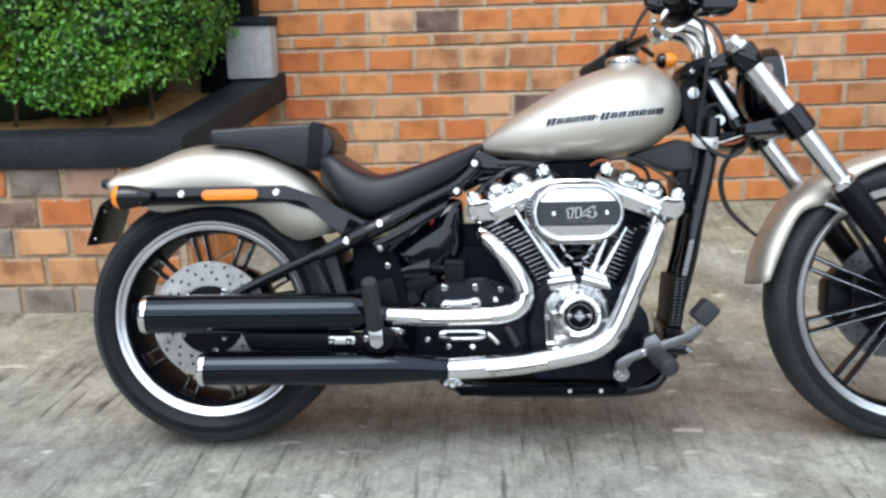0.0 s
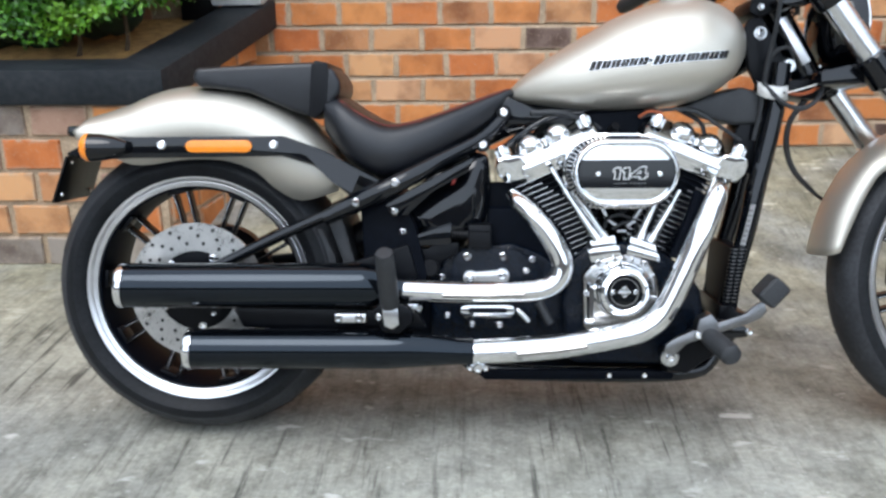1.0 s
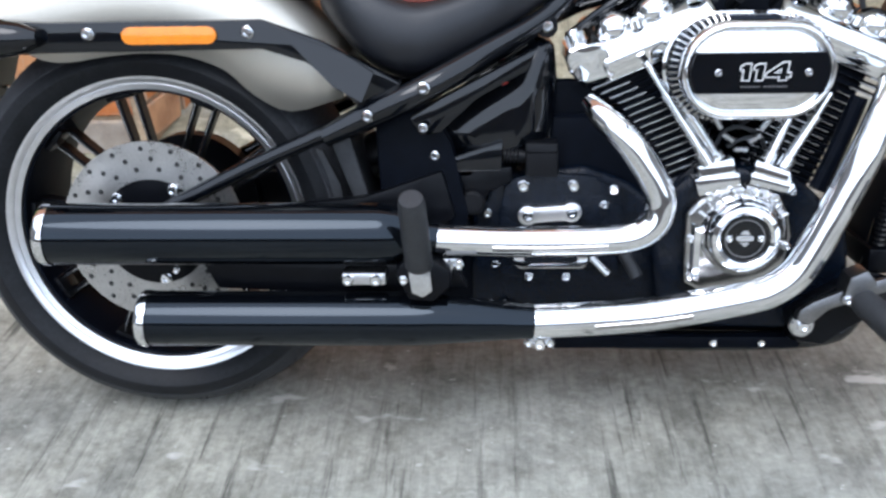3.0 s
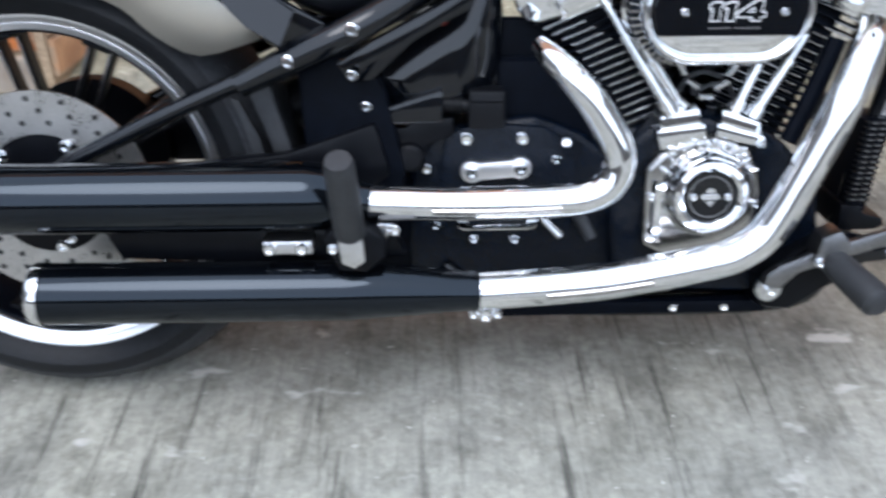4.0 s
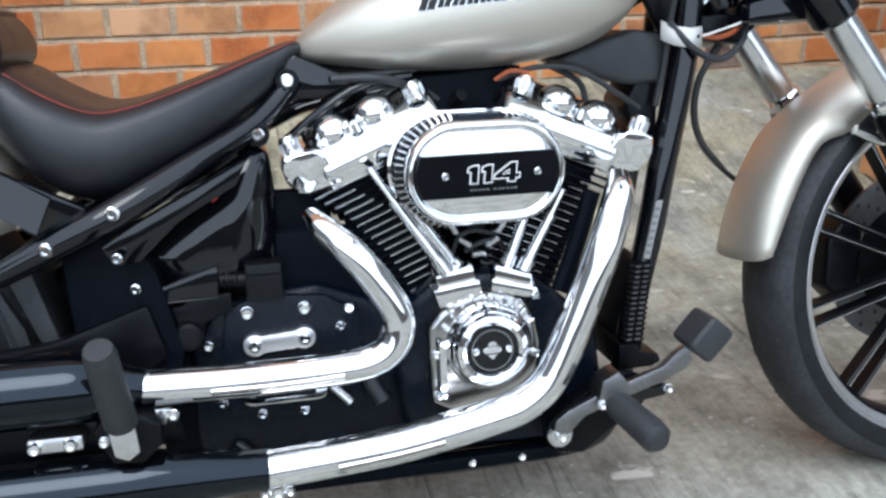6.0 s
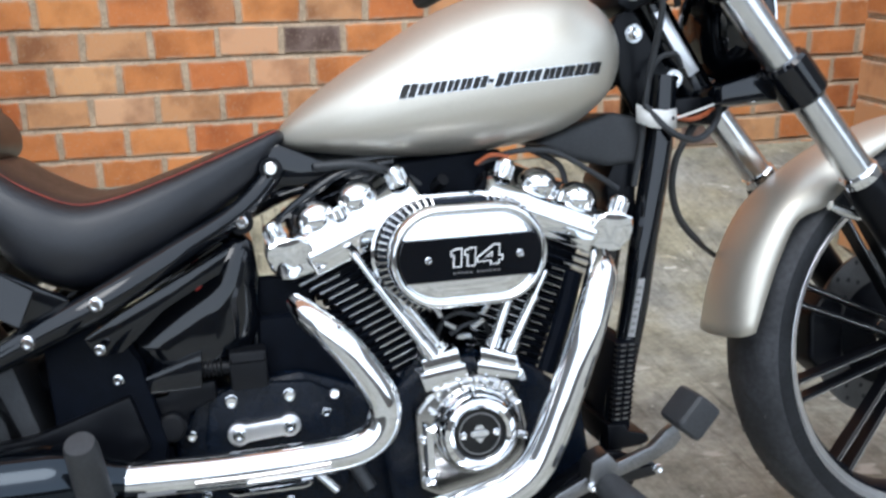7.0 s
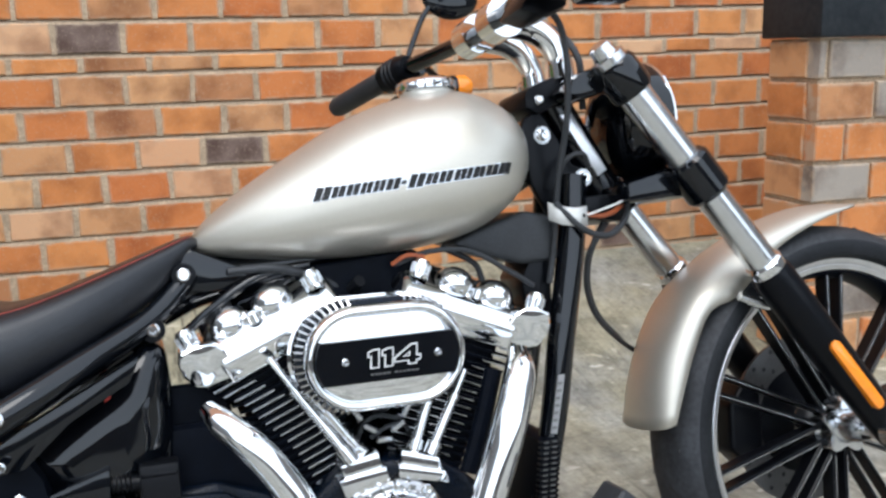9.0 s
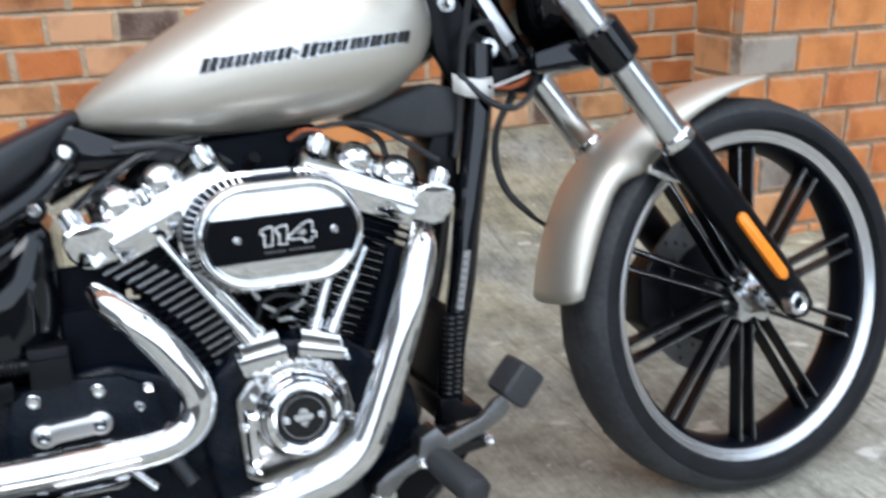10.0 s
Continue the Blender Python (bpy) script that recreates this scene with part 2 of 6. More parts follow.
# blue in this black stands in for haze over the dark engine
ENGINE = mat("wrinkle_black_casting", (0.002, 0.0045, 0.010), 0.24, 0.0, spec=0.2, noise_scale=40, vary=0.3, bump=0.25, bump_scale=700)
PLASTIC = mat("black_plastic", (0.005, 0.0055, 0.007), 0.38, 0.0, spec=0.18, noise_scale=25, vary=0.2, bump=0.1, bump_scale=500)
RUBBER = mat("grey_black_rubber", (0.022, 0.024, 0.027), 0.55, 0.0, noise_scale=30, vary=0.25, bump=0.2, bump_scale=400)
TYRE = mat("tyre_rubber", (0.0105, 0.0115, 0.0135), 0.50, 0.0, spec=0.2, noise_scale=18, vary=0.35, bump=0.25, bump_scale=260, rough_vary=0.08)
# tyre rubber made greyer: the sky's sheen on the tread, put into colour
TREAD = mat("sky_lit_tread_rubber", (0.030, 0.032, 0.036), 0.6, 0.0, spec=0.3, noise_scale=14, vary=0.35, bump=0.25, bump_scale=260)
LEATHER = mat("black_seat_vinyl", (0.007, 0.008, 0.011), 0.36, 0.0, spec=0.5, noise_scale=16, vary=0.25, bump=0.3, bump_scale=520, rough_vary=0.06)
STITCH = mat("red_stitching", (0.20, 0.03, 0.018), 0.7, noise_scale=80, vary=0.3)
LIP = mat("machined_rim_lip", (0.74, 0.74, 0.75), 0.30, 1.0, noise_scale=60, vary=0.06)
DISC = mat("drilled_disc_steel", (0.50, 0.49, 0.47), 0.30, 0.9, noise_scale=30, vary=0.12, rough_vary=0.05)
HOLE = mat("drilled_hole_shade", (0.02, 0.02, 0.02), 0.7)
AMBER = mat("amber_lens", (0.90, 0.26, 0.015), 0.22, 0.0, coat=0.6, noise_scale=60, vary=0.1)
RED = mat("red_plastic", (0.55, 0.03, 0.02), 0.35, noise_scale=30, vary=0.1)
WHITE = mat("white_plastic_tag", (0.72, 0.71, 0.68), 0.45, noise_scale=30, vary=0.06)
LETTER = mat("badge_black", (0.008, 0.008, 0.009), 0.5, spec=0.3)
PALE = mat("badge_silver_edge", (0.74, 0.75, 0.76), 0.25, 0.8)
PAPER = mat("white_print", (0.80, 0.80, 0.79), 0.5)
GREY_PRINT_SHADE = mat("grey_print_and_shade", (0.12, 0.12, 0.12), 0.5)
WIRE_ORANGE = mat("orange_wire_sleeve", (0.38, 0.09, 0.03), 0.5, noise_scale=40, vary=0.2)
GLASS_DARK = mat("headlight_glass", (0.05, 0.05, 0.055), 0.06, 0.0, spec=0.4)
BRICK = brick_mat("fired_brick", (0.48, 0.14, 0.044), (0.61, 0.248, 0.082))
BRICK_PALE = brick_mat("bleached_brick", (0.55, 0.27, 0.14), (0.62, 0.37, 0.21), dirt=0.8)
BRICK_DARK = brick_mat("burnt_brick", (0.17, 0.12, 0.10), (0.33, 0.20, 0.14), dirt=1.0)
BRICK_TAN = brick_mat("weathered_brick", (0.40, 0.17, 0.075), (0.60, 0.32, 0.15), dirt=0.9)
BRICK_GREY = brick_mat("cement_smeared_brick", (0.20, 0.17, 0.145), (0.33, 0.285, 0.24), dirt=0.9)
MORTAR = mat("lime_mortar", (0.42, 0.315, 0.215), 0.95, noise_scale=14, vary=0.25, bump=0.6, bump_scale=140, spec=0.2)
CONCRETE = concrete_mat()
COPING = mat("black_painted_coping", (0.008, 0.011, 0.014), 0.6, spec=0.25, noise_scale=5, second=(0.022, 0.025, 0.028), bump=0.3, bump_scale=90)
POST = mat("grey_render", (0.46, 0.455, 0.44), 0.85, noise_scale=5, vary=0.12, bump=0.3, bump_scale=120)
UPPER = mat("upper_brickwork_far", (0.42, 0.20, 0.11), 0.9, noise_scale=9, vary=0.2)
SOIL = mat("dry_leaf_litter", (0.22, 0.12, 0.04), 0.95, noise_scale=22, second=(0.50, 0.29, 0.09), bump=1.0, bump_scale=60)
LEAF = leaf_mat("hedge_leaf", (0.010, 0.058, 0.005), (0.085, 0.28, 0.018))
UNSEEN_WALL = mat("dark_unseen_wall", (0.19, 0.19, 0.185), 0.9, noise_scale=2, vary=0.4)
TWIG = mat("hedge_stem", (0.07, 0.045, 0.025), 0.9, noise_scale=40, vary=0.3)


# ---- mesh helpers ----
def empty(name):
    return new(name)


def part(name, bm, material, parent=None, label="", smooth=True, m=None, angle=35):
    """Links a bmesh as one mesh object, under a thing or a part."""
    bmesh.ops.recalc_face_normals(bm, faces=bm.faces)
    for f in bm.faces:
        f.smooth = smooth
    if smooth:
        limit = radians(angle)
        for e in bm.edges:
            if len(e.link_faces) == 2 and e.calc_face_angle(0.0) > limit:
                e.smooth = False
    me = bpy.data.meshes.new(name)
    bm.to_mesh(me)
    bm.free()
    me.materials.append(material)
    ob = new(name, me)
    if parent is not None:
        ob.parent = parent
    if m is not None:
        ob.matrix_local = m
    if label:
        tagged(ob, label)
    return ob


def shared(name, me, parent, m):
    ob = new(name, me)
    ob.parent = parent
    ob.matrix_local = m
    return ob


def bevelled(bm, width, segments=2):
    if width:
        bmesh.ops.bevel(bm, geom=list(bm.edges), offset=width, segments=segments, profile=0.6, affect="EDGES", clamp_overlap=True)
    return bm


def block(x0, x1, y0, y1, z0, z1, bevel=0.003, segments=2):
    bm = bmesh.new()
    bmesh.ops.create_cube(bm, size=1, matrix=Matrix.Translation(((x0 + x1) / 2, (y0 + y1) / 2, (z0 + z1) / 2))
                          @ Matrix.Diagonal((abs(x1 - x0), abs(y1 - y0), abs(z1 - z0), 1)))
    return bevelled(bm, bevel, segments)


def prism(outline, y0, y1, bevel=0.003, segments=2):
    """A plate with an outline in x and z, between two depths."""
    bm = bmesh.new()
    a = [bm.verts.new((x, y0, z)) for x, z in outline]
    b = [bm.verts.new((x, y1, z)) for x, z in outline]
    bm.faces.new(a)
    bm.faces.new(b[::-1])
    for i in range(len(a)):
        j = (i + 1) % len(a)
        bm.faces.new((a[j], a[i], b[i], b[j]))
    bmesh.ops.recalc_face_normals(bm, faces=bm.faces)
    return bevelled(bm, bevel, segments)


def rings(sections, closed_ends=True, loop=True):
    """A skin over rings of equally many points."""
    bm = bmesh.new()
    grid = [[bm.verts.new(p) for p in s] for s in sections]
    k = len(grid[0])
    for a, b in zip(grid, grid[1:]):
        for i in range(k if loop else k - 1):
            j = (i + 1) % k
            bm.faces.new((a[i], a[j], b[j], b[i]))
    if closed_ends:
        bm.faces.new(grid[0][::-1])
        bm.faces.new(grid[-1])
    return bm


def smooth_path(points, step=4):
    """Catmull-Rom through the points."""
    p = [Vector(q) for q in points]
    p = [p[0] * 2 - p[1], *p, p[-1] * 2 - p[-2]]
    out = []
    for i in range(1, len(p) - 2):
        for s in range(step):
            t = s / step
            out.append(0.5 * (2 * p[i] + (p[i + 1] - p[i - 1]) * t + (2 * p[i - 1] - 5 * p[i] + 4 * p[i + 1] - p[i + 2]) * t ** 2
                              + (3 * p[i] - p[i - 1] - 3 * p[i + 1] + p[i + 2]) * t ** 3))
    return out + [p[-2]]


def tube(points, radius, sides=12, step=4, caps=True, flat=1.0):
    """A pipe along a smooth path; radius may be one number or one for each point."""
    path = smooth_path(points, step) if step > 1 else [Vector(q) for q in points]
    n = len(path)
    if isinstance(radius, (int, float)):
        radii = [radius] * n
    else:
        radii = [float(np.interp(i / (n - 1) * (len(radius) - 1), range(len(radius)), radius)) for i in range(n)]
    ahead = (path[1] - path[0]).normalized()
    side = ahead.cross(Vector((0, 1, 0)))
    if side.length < 0.1:
        side = ahead.cross(Vector((1, 0, 0)))
    side.normalize()
    sections = []
    for i, q in enumerate(path):
        d = (path[min(i + 1, n - 1)] - path[max(i - 1, 0)]).normalized()
        side = (side - d * side.dot(d)).normalized()
        up = d.cross(side)
        sections.append([q + (side * math.cos(a) + up * math.sin(a) * flat) * radii[i]
                         for a in (2 * math.pi * k / sides for k in range(sides))])
    return rings(sections, caps)


def lathe(profile, origin, axis=(0, -1, 0), segments=40, close=False):
    """A turned body: pairs of radius and distance along the axis."""
    turn = Vector((0, 0, 1)).rotation_difference(Vector(axis)).to_matrix()
    o = Vector(origin)
    bm = bmesh.new()
    loops = []
    for r, h in profile:
        if r < 1e-5:
            loops.append([bm.verts.new(o + turn @ Vector((0, 0, h)))])
        else:
            loops.append([bm.verts.new(o + turn @ Vector((r * math.cos(a), r * math.sin(a), h)))
                          for a in (2 * math.pi * k / segments for k in range(segments))])
    pairs = list(zip(loops, loops[1:])) + ([(loops[-1], loops[0])] if close else [])
    for a, b in pairs:
        for i in range(segments):
            j = (i + 1) % segments
            if len(a) == 1 and len(b) == 1:
                continue
            if len(a) == 1:
                bm.faces.new((a[0], b[j], b[i]))
            elif len(b) == 1:
                bm.faces.new((a[i], a[j], b[0]))
            else:
                bm.faces.new((a[i], a[j], b[j], b[i]))
    return bm


def ellipsoid(centre, size, segments=20, turn=None):
    bm = bmesh.new()
    m = Matrix.Translation(centre) @ (turn or Matrix.Identity(4)) @ Matrix.Diagonal((*size, 1))
    bmesh.ops.create_uvsphere(bm, u_segments=segments, v_segments=segments // 2, radius=1, matrix=m)
    return bm


def bolt_mesh(radius, height, hexagon=False):
    """A domed or hexagonal screw head with a socket, looking along -y."""
    sides = 6 if hexagon else 14
    prof = [(radius * 1.1, 0), (radius * 1.1, height * 0.18), (radius, height * 0.22), (radius, height * 0.8), (radius * 0.82, height),
            (radius * 0.5, height), (radius * 0.45, height * 0.55), (0, height * 0.55)]
    bm = lathe(prof, (0, 0, 0), (0, -1, 0), sides)
    bmesh.ops.recalc_face_normals(bm, faces=bm.faces)
    me = bpy.data.meshes.new("bolt")
    bm.to_mesh(me)
    bm.free()
    me.materials.append(CHROME)
    return me


def stadium(cx, cz, half_len, half_h, n=16):
    """A lozenge with round ends, as an outline in x and z."""
    r, s = half_h, half_len - half_h
    out = [(cx + s + r * math.cos(a), cz + r * math.sin(a)) for a in np.linspace(-math.pi / 2, math.pi / 2, n)]
    return out + [(cx - s + r * math.cos(a), cz + r * math.sin(a)) for a in np.linspace(math.pi / 2, math.pi * 1.5, n)]


# ---- the setting ----
WALL_Y, PLANTER_Y = 2.0, 1.07

bm = bmesh.new()
ys = [-60, -8, -3, -1.5, 0, 0.9, 1.05, 1.2, 1.5, 2.02, 2.6, 60]
zs = [0, 0, 0, 0, 0, 0, 0.006, 0.03, 0.1, 0.22, 0.22, 0.22]
xs = [-60, -8, -3, -1, 0, 1, 2, 3, 4, 8, 60]
grid = [[bm.verts.new((x, y, z)) for x in xs] for y, z in zip(ys, zs)]
for a, b in zip(grid, grid[1:]):
    for i in range(len(xs) - 1):
        bm.faces.new((a[i], a[i + 1], b[i + 1], b[i]))
tagged(part("ground", bm, CONCRETE), "grey brushed concrete driveway with dark streaks and pale spots", "ground", kind="structure")

wall = part("wall_back", block(-0.75, 3.4, WALL_Y + 0.022, WALL_Y + 0.25, -0.1, 1.45, 0), MORTAR, smooth=False)
tagged(wall, "orange brick wall with wide pale mortar joints", "wall", kind="structure")
tagged(part("wall_back_left", block(-9, -0.752, WALL_Y + 0.02, WALL_Y + 0.25, -0.1, 1.45, 0), UPPER, smooth=False),
       "plain brick wall hidden behind the hedge", "wall", kind="structure")
tagged(part("wall_back_right", block(3.402, 12, WALL_Y + 0.02, WALL_Y + 0.25, -0.1, 1.45, 0), UPPER, smooth=False),
       "plain brick wall behind the tall planter", "wall", kind="structure")
tagged(part("wall_upper", block(-9, 12, WALL_Y + 0.02, WALL_Y + 0.25, 1.452, 8.5, 0), UPPER, smooth=False),
       "tall plain brick wall rising above the drive", "wall", kind="structure")

# unseen walls, added to darken the chrome and hold back sky light
tagged(part("wall_opposite", block(-9, 12, -9.3, -9.0, 0, 1.6, 0), UNSEEN_WALL, smooth=False), "unseen dark wall added across the drive to darken reflections", "wall", kind="structure")
tagged(part("wall_side_left", block(-9.3, -9, -9, 2.2, 0, 7.0, 0), UNSEEN_WALL, smooth=False), "unseen dark side wall added to hold back sky light", "wall", kind="structure")
tagged(part("wall_side_right", block(12, 12.3, -9, 2.2, 0, 7.0, 0), UNSEEN_WALL, smooth=False), "unseen dark side wall added to hold back sky light", "wall", kind="structure")


def planter(name, corners, top, base_z, label):
    """A walled bed with a body of mortar; its bricks are added later."""
    bm = bmesh.new()
    a = [bm.verts.new((x, y, base_z)) for x, y in corners]
    b = [bm.verts.new((x, y, top)) for x, y in corners]
    bm.faces.new(a)
    bm.faces.new(b)
    for i in range(len(a)):
        j = (i + 1) % len(a)
        bm.faces.new((a[i], a[j], b[j], b[i]))
    return tagged(part(name, bm, MORTAR, smooth=False), label, "planter wall", kind="structure")


bed_left = planter("planter_left", [(-4.0, PLANTER_Y + 0.012), (-0.442, PLANTER_Y + 0.012), (-0.302, WALL_Y + 0.01), (-4.0, WALL_Y + 0.01)], 0.56, -0.1,
                   "low brick planter wall with smeared grey mortar")
PIER_X, PIER_Y = 2.475, 1.05
bed_right = planter("planter_right", [(PIER_X + 0.012, PIER_Y + 0.012), (6.0, PIER_Y + 0.012), (6.0, PIER_Y + 0.232), (PIER_X + 0.012, PIER_Y + 0.232)], 1.0, -0.1,
                    "tall weathered brick planter wall at the drive's side")


def coping(name, corners, width, thick, label):
    """A painted slab along the bed's edge; corners are (x, y, underside)."""
    bm = bmesh.new()
    inner = [(corners[0][0], corners[0][1] + width, corners[0][2]), (corners[1][0] - width * (1 if corners[1][0] < 1 else -1) * 1.05, corners[1][1] + width, corners[1][2] + 0.02),
             (corners[2][0] - width * (1 if corners[1][0] < 1 else -1) * 1.05, corners[2][1], corners[2][2])]
    low = [bm.verts.new(c) for c in corners] + [bm.verts.new(c) for c in inner[::-1]]
    high = [bm.verts.new((v.co.x, v.co.y, v.co.z + thick)) for v in low]
    for quad in ((0, 1, 4, 5), (1, 2, 3, 4)):
        bm.faces.new([low[i] for i in quad])
        bm.faces.new([high[i] for i in quad])
    for i in range(6):
        j = (i + 1) % 6
        bm.faces.new((low[i], low[j], high[j], high[i]))
    bmesh.ops.recalc_face_normals(bm, faces=bm.faces)
    bevelled(bm, 0.008, 2)
    return tagged(part(name, bm, COPING), label, "coping", kind="structure")


coping("coping_left", [(-4.0, PLANTER_Y - 0.02, 0.572), (-0.409, PLANTER_Y - 0.02, 0.562), (-0.222, WALL_Y - 0.003, 0.731)], 0.17, 0.114,
       "worn black painted concrete coping on the low planter")
tagged(part("coping_right", block(PIER_X - 0.012, 6.0, PIER_Y - 0.02, PIER_Y + 0.255, 1.003, 1.17, 0.008), COPING),
       "black painted concrete coping on the tall planter", "coping", kind="structure")
bm = bmesh.new()
grid = [[bm.verts.new((x0 + (x1 - x0) * k / 12, y, z0 + (z1 - z0) * k / 12 + random.Random(i * 40 + k).uniform(-0.008, 0.012))) for k in range(13)]
        for i, (y, x0, x1, z0, z1) in enumerate([(PLANTER_Y + 0.16, -4.0, -0.585, 0.655, 0.668), (1.45, -4.0, -0.53, 0.70, 0.70), (1.7, -4.0, -0.49, 0.73, 0.74), (WALL_Y - 0.004, -4.0, -0.45, 0.75, 0.775)])]
for p, q in zip(grid, grid[1:]):
    for i in range(12):
        bm.faces.new((p[i], p[i + 1], q[i + 1], q[i]))
tagged(part("planting_bed", bm, SOIL), "brown dry leaf litter over soil in the planter", "soil", kind="structure")

post = empty("gate_post")
post.location = (-0.352, 1.92, 0.83)
tagged(post, "short grey rendered post with a dark cap beside the hedge", "post")
part("shaft", block(-0.1, 0.1, -0.06, 0.075, 0.0, 0.225, 0.008), POST, post)
part("cap", block(-0.104, 0.108, -0.072, 0.078, 0.225, 0.265, 0.006), COPING, post, "dark weathered cap slab")
# dark panel added for the shaded gap between hedge and post
part("shade_panel", block(-0.24, -0.104, -0.01, 0.07, -0.06, 0.15, 0.004), SATIN, post, "dark panel put in for the shaded gap beside the post")
part("black_sleeve", block(-0.1, 0.03, -0.05, 0.07, 0.266, 1.2, 0.006), SATIN, post, "black painted upper sleeve")

# ---- hedge ----
hedge = empty("hedge")
hedge.location = (-1.5, 1.45, 0.65)
tagged(hedge, "dense trimmed green hedge growing in the low planter", "hedge")
rng = np.random.default_rng(5)
ORIGIN = np.array((-1.5, 1.45, 0.65))
# rounded lumps set close together over the trimmed face, the end and the crown
blobs = []
for z in np.arange(0.82, 1.72, 0.11):
    for x in np.arange(-2.75, -0.52, 0.12):
        blobs.append((x + rng.uniform(-0.04, 0.04), 1.27 + 0.05 * max(0, 0.95 - z) + rng.uniform(-0.03, 0.03), z + rng.uniform(-0.05, 0.04), 0.085 + 0.07 * rng.random()))
for z in np.arange(0.98, 1.72, 0.11):
    for y in np.arange(1.33, 1.85, 0.12):
        blobs.append((-0.56 + 0.10 * min(1, max(0, (z - 0.98) / 0.2)) + rng.uniform(-0.03, 0.02), y, z, 0.10 + 0.04 * rng.random()))
for x in np.arange(-2.7, -0.6, 0.17):
    for y in (1.45, 1.62, 1.78):
        blobs.append((x + rng.uniform(-0.04, 0.04), y, 1.66 + rng.uniform(-0.03, 0.05), 0.13))
verts, faces = [], []
for bx, by, bz, br in blobs:
    count = int(34000 * br * br)
    d = rng.normal(size=(count, 3))
    d /= np.linalg.norm(d, axis=1)[:, None]
    shell = br * (0.66 + 0.46 * rng.random(count) ** 1.4)
    for k in range(count):
        if d[k, 1] > 0.3 and bz < 1.6:
            continue
        c = np.array((bx, by, bz)) + d[k] * shell[k]
        if c[2] < 0.78 + 0.05 * math.sin(c[0] * 9) + 0.04 * rng.random() or c[0] > -0.37:
            continue
        nrm = d[k] * 0.7 + rng.normal(size=3) * 0.5 + np.array((0, -0.1, 0.35))
        nrm /= np.linalg.norm(nrm)
        t = np.cross(nrm, rng.normal(size=3))
        t /= np.linalg.norm(t)
        b = np.cross(nrm, t)
        ln, w = 0.0085 + 0.0065 * rng.random(), 0.0052 + 0.0035 * rng.random()
        o = len(verts)
        c = c - ORIGIN
        verts += [c - t * ln, c + b * w + nrm * 0.002, c + t * ln, c - b * w + nrm * 0.002]
        faces += [(o, o + 1, o + 2), (o, o + 2, o + 3)]
me = bpy.data.meshes.new("foliage")
me.from_pydata([tuple(v) for v in verts], [], faces)
me.materials.append(LEAF)
foliage = new("foliage", me)
foliage.parent = hedge
tagged(foliage, "small glossy green leaves", kind="stuff")
# dark lumps stand in for the deep shade inside and under the foliage
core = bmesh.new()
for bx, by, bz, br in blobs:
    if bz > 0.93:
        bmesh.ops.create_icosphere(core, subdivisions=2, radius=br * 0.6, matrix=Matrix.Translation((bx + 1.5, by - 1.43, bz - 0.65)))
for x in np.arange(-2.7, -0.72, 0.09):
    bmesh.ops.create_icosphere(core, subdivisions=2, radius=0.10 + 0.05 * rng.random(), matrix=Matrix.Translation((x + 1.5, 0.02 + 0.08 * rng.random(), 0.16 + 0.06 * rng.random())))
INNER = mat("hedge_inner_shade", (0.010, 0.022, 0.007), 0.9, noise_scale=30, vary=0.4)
part("shade_core", core, INNER, hedge, "dark core put in for the shade between the leaves")
for i in range(16):
    x = -1.2 + 2.0 * i / 15 + 0.05 * rng.random()
    y = -0.12 + 0.2 * rng.random()
    part("stem", tube([(x, y, 0.0), (x + 0.02, y, 0.12), (x + 0.06 * (rng.random() - 0.5), y - 0.03, 0.32)], [0.011, 0.008, 0.005], 7, 3), TWIG, hedge)


# ---- the motorcycle ----
bike = empty("motorcycle")
bike.matrix_world = Matrix.Translation((0, -0.02, 0)) @ Matrix.Rotation(radians(-10), 4, "X")
tagged(bike, "silver cruiser motorcycle with chrome V-twin engine leaning on its stand", "motorcycle")
HEAD = Vector((1.245, 0, 0.86))
RAKE = Vector((-math.sin(radians(36)), 0, math.cos(radians(36))))
STEER = Matrix.Translation(HEAD) @ Matrix.Rotation(radians(6), 4, RAKE) @ Matrix.Translation(-HEAD)
BOLT_L, BOLT_M, BOLT_S = bolt_mesh(0.0080, 0.009), bolt_mesh(0.0060, 0.007), bolt_mesh(0.0045, 0.005)
HEX_L, HEX_M = bolt_mesh(0.010, 0.012, True), bolt_mesh(0.0066, 0.008, True)


def droop(bm, rate=0.28):
    """Lets a casting's top fall away from the near side."""
    near = min(v.co.y for v in bm.verts)
    for v in bm.verts:
        v.co.z -= rate * (v.co.y - near)
    return bm


def bolts(me, places, parent=None, m=None):
    for x, r, z in places:
        shared("bolt", me, parent or bike, (m or Matrix.Identity(4)) @ Matrix.Translation((x, -r, z)))


def side_tube(name, pts, radius, material, label="", parent=None, sides=12, step=4, m=None, flat=1.0):
    """A pipe given by (x, r, z), r counted towards the bike's right."""
    return part(name, tube([(x, -r, z) for x, r, z in pts], radius, sides, step, flat=flat), material, parent or bike, label, m=m)


